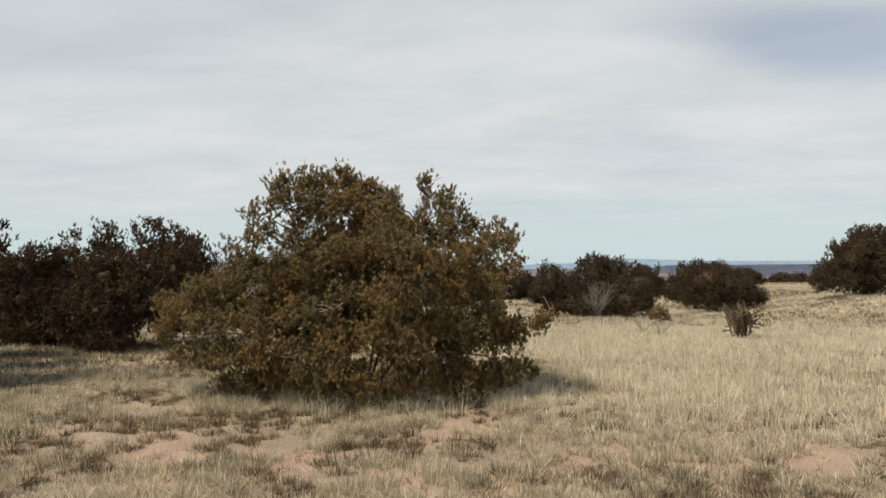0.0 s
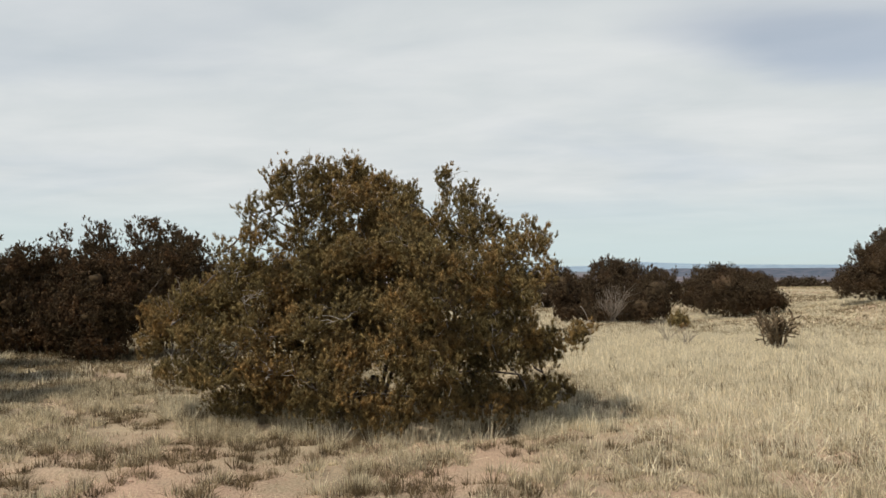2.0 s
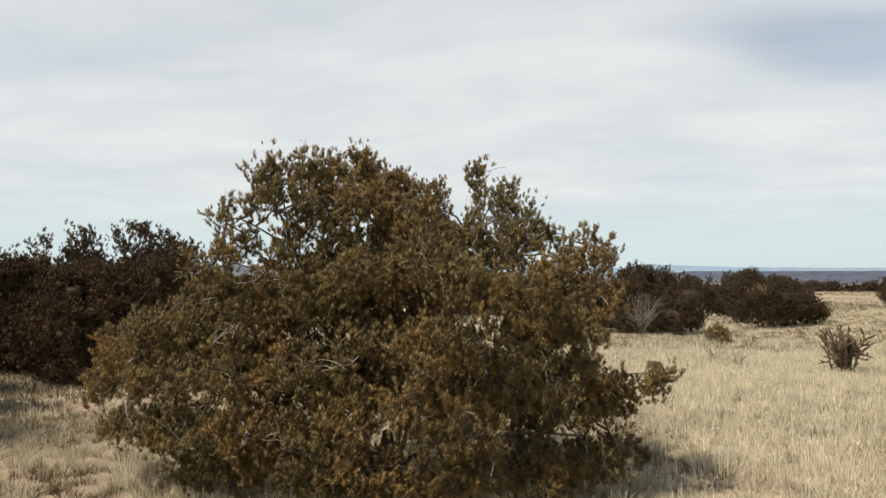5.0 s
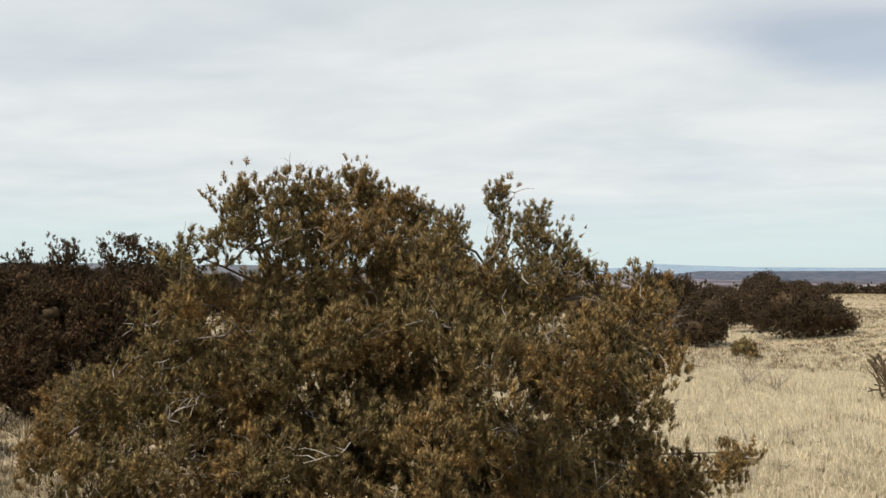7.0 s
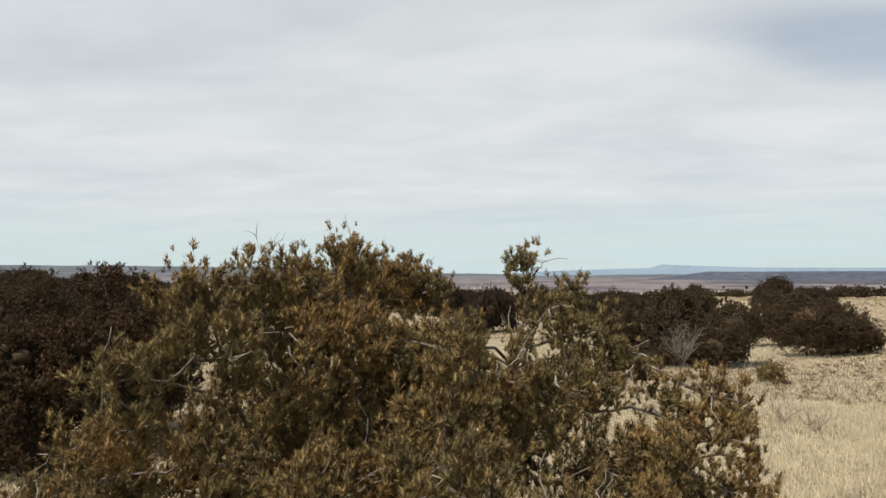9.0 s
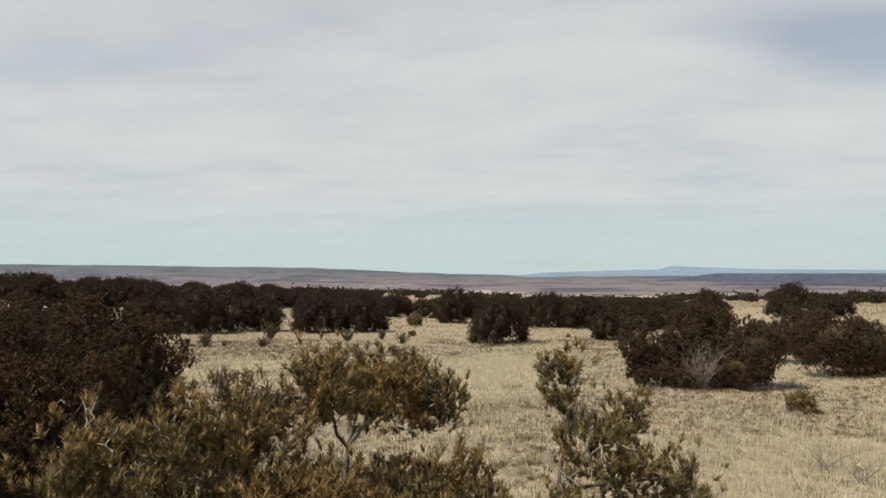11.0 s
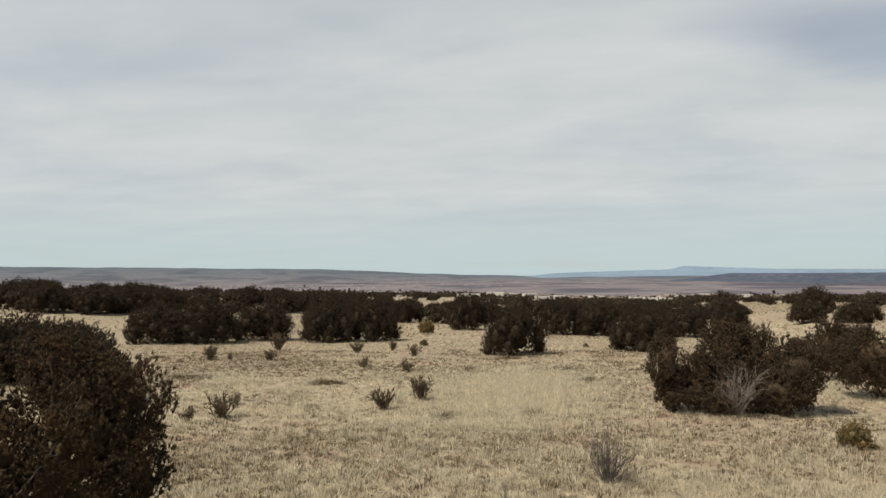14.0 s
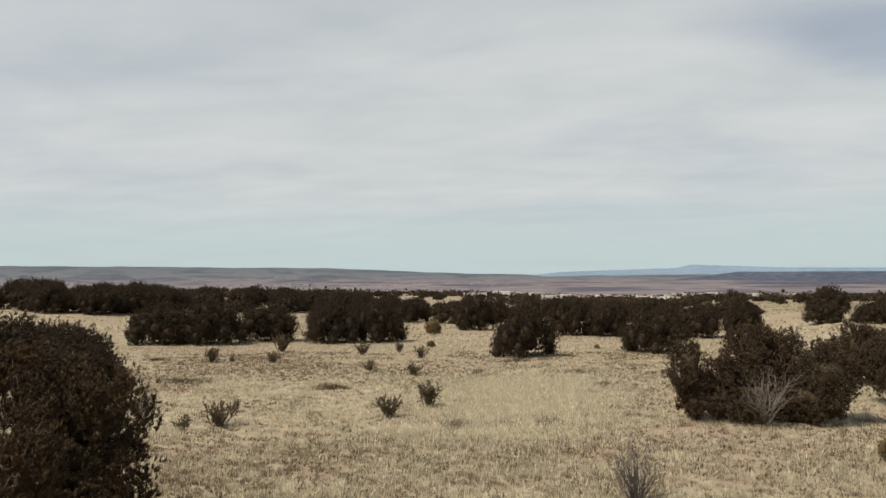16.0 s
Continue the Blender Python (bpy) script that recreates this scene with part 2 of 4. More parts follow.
def lattice(x, y, size, seed):
    """Smooth value noise in 0..1 on the plan."""
    gx, gy = np.asarray(x) / size, np.asarray(y) / size
    ix, iy = np.floor(gx).astype(np.int64), np.floor(gy).astype(np.int64)
    fx, fy = gx - ix, gy - iy
    fx, fy = fx * fx * (3 - 2 * fx), fy * fy * (3 - 2 * fy)

    def cell(i, j):
        h = (i * 374761393 + j * 668265263 + seed * 974634777) & 0x7FFFFFFF
        h = ((h ^ (h >> 13)) * 1274126177) & 0x7FFFFFFF
        return ((h ^ (h >> 16)) & 0xFFFF) / 65535.0

    top = cell(ix, iy) * (1 - fx) + cell(ix + 1, iy) * fx
    bottom = cell(ix, iy + 1) * (1 - fx) + cell(ix + 1, iy + 1) * fx
    return top * (1 - fy) + bottom * fy


SLOPE = math.tan(radians(2.1))
VIEW = 13.8   # the last heading of the camera, degrees to the left of +y


def hummock(x, y):
    """Where the grass has built up little mounds."""
    return lattice(x, y, 0.30, 51) * 0.65 + lattice(x + 7.3, y, 0.17, 52) * 0.35


def height(x, y):
    """The ground: a gentle slope that falls away to a valley, with uplands and mesas beyond."""
    x, y = np.asarray(x, float), np.asarray(y, float)
    r = np.hypot(x, y)
    az = np.degrees(np.arctan2(-x, y)) - VIEW      # to the left of the view
    z = -SLOPE * y
    z = z + (1.0 + 0.9 * smooth(38, 110, y)) * smooth(6, 15, x - 0.06 * y) * smooth(22, 36, y)
    z = z + 2.7 * smooth(32, 78, -x) * smooth(40, 90, y)
    z = z + 0.14 * (lattice(x, y, 9.0, 3) - 0.5) + 0.05 * (lattice(x, y, 1.7, 4) - 0.5) + 0.02 * (lattice(x, y, 0.5, 5) - 0.5)
    z = z + 0.13 * np.maximum(hummock(x, y) - 0.42, 0) * smooth(24, 15, r)
    z = z + 1.6 * (lattice(x, y, 130.0, 6) - 0.5) * smooth(120, 300, r)
    # the far country
    plain = -58 + 6 * lattice(x, y, 500.0, 8) + 4 * lattice(x, y, 160.0, 9)
    rim = np.interp(az, [-60, -9, -7, -2, 5, 11, 22, 33, 60], [-44, -44, -42, -28, 0, 19, 36, 46, 58])
    rim = rim + 3.0 * (lattice(az * 10, r, 9.0, 11) - 0.5)
    far = plain + (rim + 54) * smooth(3300, 4750, r) ** 1.6
    w = smooth(900, 1700, r) * smooth(110, 75, np.abs(az))
    hill = 42 + 40 * lattice(x, y, 900.0, 14) * smooth(900, 2500, r)
    behind = smooth(900, 1700, r) * (1 - smooth(110, 75, np.abs(az)))
    return z * (1 - w - behind) + far * w + hill * behind


def mesh_object(name, verts, faces, mat, smooth_shade=False):
    """One mesh object from arrays of corners and of triangles or quads."""
    verts, faces = np.ascontiguousarray(verts, np.float32), np.ascontiguousarray(faces, np.int32)
    me = bpy.data.meshes.new(name)
    k = faces.shape[1]
    me.vertices.add(len(verts))
    me.vertices.foreach_set("co", verts.ravel())
    me.loops.add(faces.size)
    me.loops.foreach_set("vertex_index", faces.ravel())
    me.polygons.add(len(faces))
    me.polygons.foreach_set("loop_start", np.arange(0, faces.size, k, dtype=np.int32))
    if smooth_shade:
        me.polygons.foreach_set("use_smooth", np.ones(len(faces), bool))
    me.update(calc_edges=True)
    me.materials.append(mat)
    return new(name, me)


def under(ob, parent, label=""):
    ob.parent = parent
    return tagged(ob, label=label) if label else ob


def build_ground():
    ring = np.r_[0.002, 0.5, 1.0, 1.5, 2.0, 2.5, np.arange(3, 16, 0.10), np.arange(16, 60, 0.55), 60 * 1.05 ** np.arange(0, 91)]
    ring = np.r_[ring[ring < 4930], 4960.0]
    a0 = np.r_[np.linspace(-50, 50, 400, endpoint=False), np.linspace(50, 310, 170, endpoint=False)]
    ang = np.radians(a0 + VIEW)
    rr, aa = np.meshgrid(ring, ang, indexing="ij")
    x, y = -np.sin(aa) * rr, np.cos(aa) * rr
    z = height(x, y)
    n, m = rr.shape
    v = np.stack([x, y, z], -1).reshape(-1, 3)
    i, j = np.meshgrid(np.arange(n - 1), np.arange(m), indexing="ij")
    a, b = i * m + j, i * m + (j + 1) % m
    q = np.stack([a, a + m, b + m, b], -1).reshape(-1, 4)
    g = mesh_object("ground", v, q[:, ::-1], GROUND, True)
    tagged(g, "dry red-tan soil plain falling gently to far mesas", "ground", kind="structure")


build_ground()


def rock_material(name, dark, light, scale):
    m, nt, b = material(name, 0.95, 0.05)
    v = add_node(nt, "ShaderNodeMapping")
    v.inputs["Scale"].default_value = (1, 1, 5)
    nt.links.new(coords(nt), v.inputs[0])
    nt.links.new(ramp(nt, noise_fac(nt, scale, 7.0, 0.65, v.outputs[0]), (0.36, dark), (0.64, light)), b.inputs["Base Color"])
    return m


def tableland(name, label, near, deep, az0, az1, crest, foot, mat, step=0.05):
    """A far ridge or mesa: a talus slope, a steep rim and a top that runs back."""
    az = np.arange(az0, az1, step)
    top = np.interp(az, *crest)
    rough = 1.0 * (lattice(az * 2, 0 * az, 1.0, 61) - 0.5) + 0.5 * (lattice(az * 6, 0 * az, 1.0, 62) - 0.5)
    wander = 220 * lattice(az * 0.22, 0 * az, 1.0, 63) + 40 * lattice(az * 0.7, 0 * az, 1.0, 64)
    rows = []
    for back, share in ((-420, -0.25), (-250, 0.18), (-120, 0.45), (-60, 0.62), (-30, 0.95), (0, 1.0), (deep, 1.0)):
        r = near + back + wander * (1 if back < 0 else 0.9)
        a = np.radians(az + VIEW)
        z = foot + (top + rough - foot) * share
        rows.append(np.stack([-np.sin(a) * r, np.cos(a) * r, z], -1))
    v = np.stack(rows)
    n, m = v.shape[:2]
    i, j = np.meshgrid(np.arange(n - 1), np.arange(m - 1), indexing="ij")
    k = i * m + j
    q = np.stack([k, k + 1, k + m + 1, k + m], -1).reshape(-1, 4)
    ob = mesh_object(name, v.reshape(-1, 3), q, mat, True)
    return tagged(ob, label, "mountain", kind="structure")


# the range's pale blue is air haze mixed into its rock colour
tableland("backdrop_mountain", "mountain range on the skyline, painted pale blue with haze", 4560, 60, -40, -6.5,
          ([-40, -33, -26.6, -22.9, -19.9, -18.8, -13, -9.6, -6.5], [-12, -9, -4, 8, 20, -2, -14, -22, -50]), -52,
          rock_material("far_hazed_rock", (0.175, 0.235, 0.290), (0.215, 0.280, 0.335), 0.02))
# mesa and ridge: dark rock and scrub, with bluish haze painted in
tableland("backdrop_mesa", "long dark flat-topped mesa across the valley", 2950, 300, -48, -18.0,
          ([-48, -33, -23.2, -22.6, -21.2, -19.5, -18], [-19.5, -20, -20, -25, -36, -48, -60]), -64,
          rock_material("hazed_mesa_rock", (0.050, 0.068, 0.092), (0.105, 0.108, 0.130), 0.03))

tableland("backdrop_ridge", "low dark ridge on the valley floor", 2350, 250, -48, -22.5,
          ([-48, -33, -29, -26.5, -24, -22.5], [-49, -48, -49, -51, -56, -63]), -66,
          rock_material("hazed_ridge_scrub", (0.055, 0.058, 0.072), (0.115, 0.105, 0.115), 0.03))

# ---------------------------------------------------------------- pieces of plants


def unit(v):
    return v / np.maximum(np.linalg.norm(v, axis=-1, keepdims=True), 1e-9)


def tubes(lines, sides=5):
    """Tapered tubes along polylines: a list of (points (n, 3), radii (n,)). Returns corners and quads."""
    vs, fs, base = [], [], 0
    turn = np.linspace(0, 2 * np.pi, sides, endpoint=False)
    for pts, rad in lines:
        pts, rad = np.asarray(pts, float), np.asarray(rad, float)
        d = unit(np.gradient(pts, axis=0))
        ref = np.where(np.abs(d[:, 2:3]) > 0.9, np.array([[1.0, 0, 0]]), np.array([[0, 0, 1.0]]))
        u = unit(np.cross(d, ref))
        w = np.cross(d, u)
        ringv = pts[:, None] + rad[:, None, None] * (np.cos(turn)[None, :, None] * u[:, None] + np.sin(turn)[None, :, None] * w[:, None])
        n = len(pts)
        i, j = np.meshgrid(np.arange(n - 1), np.arange(sides), indexing="ij")
        a, b = base + i * sides + j, base + i * sides + (j + 1) % sides
        fs.append(np.stack([a, b, b + sides, a + sides], -1).reshape(-1, 4))
        vs.append(ringv.reshape(-1, 3))
        base += n * sides
    return np.concatenate(vs), np.concatenate(fs)


def crooked(a, b, rng, n=6, wobble=0.12, sag=0.0):
    """A smoothly wandering line from a to b."""
    a, b = np.asarray(a, float), np.asarray(b, float)
    t = np.linspace(0, 1, n)[:, None]
    span = np.linalg.norm(b - a)
    off = rng.normal(0, wobble * span, 3) * np.sin(np.pi * t) + rng.normal(0, 0.45 * wobble * span, 3) * np.sin(2 * np.pi * t) + rng.normal(0, 0.12 * wobble * span, (n, 3)) * (t > 0)
    line = a + (b - a) * t + off
    line[:, 2] -= sag * span * np.sin(np.pi * t[:, 0])
    return line


def plumes(centre, axis, size, count, rng, slim=0.15, spread=0.55):
    """Foliage plumes: each a bunch of small pointed sprays round its axis. Returns corners and triangles."""
    n = len(centre)
    c = np.repeat(centre, count, 0)
    a = np.repeat(axis, count, 0)
    s = np.repeat(size, count)[:, None]
    d = unit(a + rng.normal(0, spread, (n * count, 3)))
    start = c + (rng.normal(0, 0.26, (n * count, 3)) + a * rng.uniform(-0.45, 0.35, (n * count, 1))) * s
    ln = s * rng.uniform(0.35, 0.75, (n * count, 1))
    side = unit(np.cross(d, rng.normal(0, 1, (n * count, 3))))
    wide = ln * slim * rng.uniform(0.7, 1.4, (n * count, 1))
    mid = start + d * ln * 0.55
    v = np.stack([start, mid + side * wide, start + d * ln, mid - side * wide], 1).reshape(-1, 3)
    k = np.arange(n * count)[:, None] * 4
    f = np.concatenate([k + np.array([[0, 1, 2]]), k + np.array([[0, 2, 3]])])
    return v, f


def noise3(p, size, seed):
    """Smooth noise in space, 0..1, about 0.5."""
    x, y, z = p[:, 0], p[:, 1], p[:, 2]
    return (lattice(x + 0.6 * z, y - 0.4 * z, size, seed) + lattice(x - 0.5 * y, z, size, seed + 1) + lattice(y + 0.5 * x, z + 3.1, size, seed + 2)) / 3


def no_floor(x, y):
    return 0 * x


def bough_points(lobes, spacing, rng, floor, gap=0.0, gap_size=0.34, bottom=-0.55, dense=0.0):
    """Where boughs end, over and a little inside a set of ellipsoids (x, y, z, rx, ry, rz), with the outward way at each.
    Whole patches are left out, so that one sees between the boughs."""
    lobes = np.asarray(lobes, float)
    pts, outs = [], []
    for x, y, z, rx, ry, rz in lobes:
        p = 1.6
        area = 4 * np.pi * (((rx * ry) ** p + (rx * rz) ** p + (ry * rz) ** p) / 3) ** (1 / p)
        n = max(4, int(area / spacing ** 2))
        d = unit(rng.normal(0, 1, (n, 3)))
        d = d[d[:, 2] > bottom]
        rad = np.where(rng.random(len(d)) < 0.75, rng.uniform(0.78, 1.06, len(d)), rng.uniform(0.40, 0.80, len(d)))
        pts.append(np.array([x, y, z]) + d * np.array([rx, ry, rz]) * rad[:, None])
        outs.append(unit(d / np.array([rx, ry, rz])))
    pts, outs = np.concatenate(pts), np.concatenate(outs)
    deep = np.full(len(pts), 9.0)
    for x, y, z, rx, ry, rz in lobes:
        deep = np.minimum(deep, np.sqrt((((pts - (x, y, z)) / (rx, ry, rz)) ** 2).sum(1)))
    keep = (deep > 0.62) | (rng.random(len(pts)) < 0.20)
    keep &= (noise3(pts, gap_size, 71) > gap) | (pts[:, 2] - floor(pts[:, 0], pts[:, 1]) < dense)
    keep &= pts[:, 2] > floor(pts[:, 0], pts[:, 1]) + 0.04
    return pts[keep], outs[keep]


def slivers(start, way, length, slim, rng):
    """Small pointed sprays, one slim triangle each."""
    s = len(start)
    flat_side = unit(np.cross(way, rng.normal(0, 1, (s, 3)))) * length * slim * rng.uniform(0.7, 1.3, (s, 1))
    v = np.stack([start - flat_side, start + flat_side, start + way * length], 1).reshape(-1, 3)
    return v, np.arange(s * 3).reshape(-1, 3)


def brushes(pts, axis, size, sprays, slim, rng, core=0.13, spray=(0.22, 0.37)):
    """At every point a foliage tuft: a slim core with short sprays that stand off it, upwards and outwards."""
    n = len(pts)
    h = size[:, None]
    across = unit(np.cross(axis, rng.normal(0, 1, (n, 3))))
    other = np.cross(axis, across)
    corners = [pts - axis * 0.42 * h]
    for k in range(3):
        a = 2 * np.pi * k / 3
        corners.append(pts + axis * rng.uniform(-0.2, 0.15, (n, 1)) * h + (across * math.cos(a) + other * math.sin(a)) * core * h * rng.uniform(0.7, 1.3, (n, 1)))
    corners.append(pts + axis * 0.38 * h)
    v0 = np.stack(corners, 1).reshape(-1, 3)
    tri = np.array([(0, 2, 1), (0, 3, 2), (0, 1, 3), (1, 2, 4), (2, 3, 4), (3, 1, 4)])
    f0 = ((np.arange(n) * 5)[:, None, None] + tri[None]).reshape(-1, 3)
    s = n * sprays
    a, hh = np.repeat(axis, sprays, 0), np.repeat(h, sprays, 0)
    t = rng.random((s, 1))
    side = unit(np.cross(a, rng.normal(0, 1, (s, 3))))
    start = np.repeat(pts, sprays, 0) + a * (t - 0.5) * 0.62 * hh + side * hh * core * np.sqrt(np.clip(1 - (2 * t - 1) ** 2, 0, 1))
    way = unit(a * (0.35 + 0.65 * t) + side * (1.15 - 0.75 * t) + np.array([0, 0, 0.15]) + rng.normal(0, 0.22, (s, 3)))
    v1, f1 = slivers(start, way, hh * rng.uniform(*spray, (s, 1)), slim, rng)
    return np.concatenate([v0, v1]), np.concatenate([f0, f1 + len(v0)])


def crown_mesh(pts, outs, reach, each, tall, sprays, slim, rng, floor, upright=0.75, core=0.13):
    """Every bough a flame-shaped bunch of tufts that points outwards and up."""
    n = len(pts)
    axis = unit(outs * 0.55 + np.array([0, 0, upright]) + rng.normal(0, 0.25, outs.shape))
    ln = (reach * rng.uniform(0.55, 1.45, n) )[:, None, None]
    t = rng.uniform(-0.9, 0.75, (n, each, 1))
    off = np.clip(rng.normal(0, 0.36, (n, each, 3)), -0.6, 0.6) * (1.05 - 0.85 * np.clip(t, 0, 1) ** 1.3)
    c = (pts[:, None] + (axis[:, None] * t + off) * ln).reshape(-1, 3)
    way = unit((axis[:, None] * 0.5 + off * 0.8 + np.array([0, 0, 0.75]) + rng.normal(0, 0.28, (n, each, 3))).reshape(-1, 3))
    size = tall * rng.uniform(0.6, 1.3, len(c))
    ok = c[:, 2] > floor(c[:, 0], c[:, 1]) + 0.35 * size
    return brushes(c[ok], way[ok], size[ok], sprays, slim, rng, core)


def hearts(lobes, share, rng, around=10, levels=6):
    """The dense twiggy inside of each lobe: a lumpy closed body."""
    vs, fs, base = [], [], 0
    for x, y, z, rx, ry, rz in lobes:
        th = np.linspace(0, np.pi, levels + 1)[1:-1]
        ph = np.linspace(0, 2 * np.pi, around, endpoint=False)
        tt, pp = np.meshgrid(th, ph, indexing="ij")
        d = np.stack([np.sin(tt) * np.cos(pp), np.sin(tt) * np.sin(pp), np.cos(tt)], -1).reshape(-1, 3)
        d = np.concatenate([[[0, 0, 1.0]], d, [[0, 0, -1.0]]])
        v = np.array([x, y, z]) + d * np.array([rx, ry, rz]) * share * rng.uniform(0.78, 1.15, (len(d), 1))
        last = len(d) - 1
        f = [(0, 1 + k, 1 + (k + 1) % around) for k in range(around)]
        for r in range(levels - 2):
            for k in range(around):
                a, b = 1 + r * around + k, 1 + r * around + (k + 1) % around
                f += [(a, a + around, b + around), (a, b + around, b)]
        top = 1 + (levels - 2) * around
        f += [(top + (k + 1) % around, top + k, last) for k in range(around)]
        vs.append(v)
        fs.append(np.array(f) + base)
        base += len(v)
    return np.concatenate(vs), np.concatenate(fs)


def broken(lobes, rng, each=5, size=(0.18, 0.34)):
    """Every lobe as a smaller body with upright lumps standing out of it, for an uneven outline."""
    res = []
    for x, y, z, rx, ry, rz in lobes:
        res.append((x, y, z, rx * 0.84, ry * 0.84, rz * 0.84))
        for _ in range(each):
            d = unit(rng.normal(0, 1, 3) + np.array([0, 0, 0.35]))
            m = (rx + ry) / 2 * rng.uniform(*size)
            tall_ = min(m * rng.uniform(1.2, 2.0), rz * 0.5)
            res.append((x + d[0] * (rx - 0.7 * m), y + d[1] * (ry - 0.7 * m), z + d[2] * (rz - 0.7 * tall_), m, m, tall_))
    return res


def joined(*pieces):
    """Several (corners, triangles) as one."""
    vs, fs, base = [], [], 0
    for v, f in pieces:
        vs.append(v)
        fs.append(f + base)
        base += len(v)
    return np.concatenate(vs), np.concatenate(fs)


def six(lobes):
    """(x, y, z, r, rz) to (x, y, z, rx, ry, rz)."""
    return [(x, y, z, r, r, h) for x, y, z, r, h in lobes]


def juniper(name, label, at, lobes, seed, spacing=0.15, reach=0.15, each=9, tall=0.10, sprays=26, slim=0.10, gap=0.42, gap_size=0.34, heart=0.0, mat=None, dead=0, twigs=160, limbs=9, lumps=0, core=0.13, bottom=-0.55, dense=0.5, group="junipers"):
    """A many-stemmed juniper: trunk, limbs, branches, twigs and a crown of tufted boughs. Lobes are in world places."""
    rng = np.random.default_rng(seed)
    x0, y0 = at
    z0 = float(height(x0, y0))
    origin = np.array([x0, y0, z0])
    thing = new(name)
    thing.location = origin
    tagged(thing, label, "juniper", group)
    lobes = np.asarray(lobes, float)
    shape = broken(lobes, rng, lumps) if lumps else lobes
    pts, outs = bough_points(shape, spacing, rng, height, gap, gap_size, bottom, dense)
    v, f = crown_mesh(pts, outs, reach, each, tall, sprays, slim, rng, height, core=core)
    if heart:
        v0, f0 = hearts(lobes[lobes[:, 5] > 0.46], heart, rng)
        low = v0[:, 2] < height(v0[:, 0], v0[:, 1]) + 0.03
        v0[low, 2] = (height(v0[:, 0], v0[:, 1]) + 0.03)[low]
        v, f = joined((v0, f0), (v, f))
    tagged(under(mesh_object("crown", v - origin, f, mat or JUNIPER), thing), kind="stuff")
    trunk = [(np.array([origin + (0, 0, -0.12), origin + (0.03, 0.02, 0.25), origin + (0.05, -0.03, 0.55)]), np.array([0.15, 0.10, 0.05]))]
    v, f = tubes(trunk, 9)
    under(mesh_object("trunk", v - origin, f, BARK, True), thing)
    # limbs to the farthest lobes, branches from the nearest limb to every other lobe
    nodes, order = [], np.argsort(-np.linalg.norm(lobes[:, :3] - origin, axis=1))
    def below(tip):
        return min(nodes, key=lambda q: np.linalg.norm(tip - q) + 2.5 * max(0.0, q[2] - tip[2] + 0.15))

    for i in order:
        tip = lobes[i, :3]
        if len(nodes) < limbs * 5:
            root = origin + np.array([rng.normal(0, 0.10), rng.normal(0, 0.10), 0.05])
            if nodes and min(np.linalg.norm(tip - q) for q in nodes) < 0.5:
                root = below(tip)
            line = crooked(root, tip, rng, 7, 0.055, 0.02)
            thick = 0.010 + 0.012 * np.linalg.norm(tip - root) / 2
            v, f = tubes([(line, np.linspace(thick, 0.007, 7))], 6)
            under(mesh_object("limb", v - origin, f, BARK, True), thing)
            nodes += list(line[2:])
        else:
            root = below(tip)
            line = crooked(root, tip, rng, 5, 0.08)
            v, f = tubes([(line, np.linspace(0.012, 0.005, 5))], 5)
            under(mesh_object("branch", v - origin, f, BARK, True), thing)
            nodes += list(line[2:])
    shoots = []
    for i in rng.choice(len(pts), min(twigs, len(pts)), replace=False):
        near = lobes[np.argmin(((lobes[:, :3] - pts[i]) ** 2).sum(1)), :3]
        start = pts[i] + (near - pts[i]) * rng.uniform(0.5, 1.0)
        shoots.append((crooked(start, pts[i] + outs[i] * 0.03, rng, 5, 0.14), np.linspace(0.006, 0.0022, 5)))
    if shoots:
        v, f = tubes(shoots, 3)
        tagged(under(mesh_object("twig_mass", v - origin, f, TWIG), thing), kind="stuff")
    for i in rng.choice(len(pts), dead, replace=False):
        near = lobes[np.argmin(((lobes[:, :3] - pts[i]) ** 2).sum(1)), :3]
        start = pts[i] + unit(near - pts[i]) * rng.uniform(0.10, 0.32)
        end = pts[i] + outs[i] * rng.uniform(0.05, 0.14)
        main = crooked(start, end, rng, 6, 0.13)
        bare_wood = [(main, np.linspace(rng.uniform(0.004, 0.009), 0.002, 6))]
        for _ in range(3):
            s = main[rng.integers(1, 5)]
            e = s + unit(end - start + rng.normal(0, 0.35, 3)) * rng.uniform(0.08, 0.24)
            bare_wood.append((crooked(s, e, rng, 4, 0.1), np.linspace(0.0035, 0.0018, 4)))
        v, f = tubes(bare_wood, 4)
        under(mesh_object("dead_branch", v - origin, f, DEADWOOD, True), thing, "bare silver-grey dead branch")
    return thing


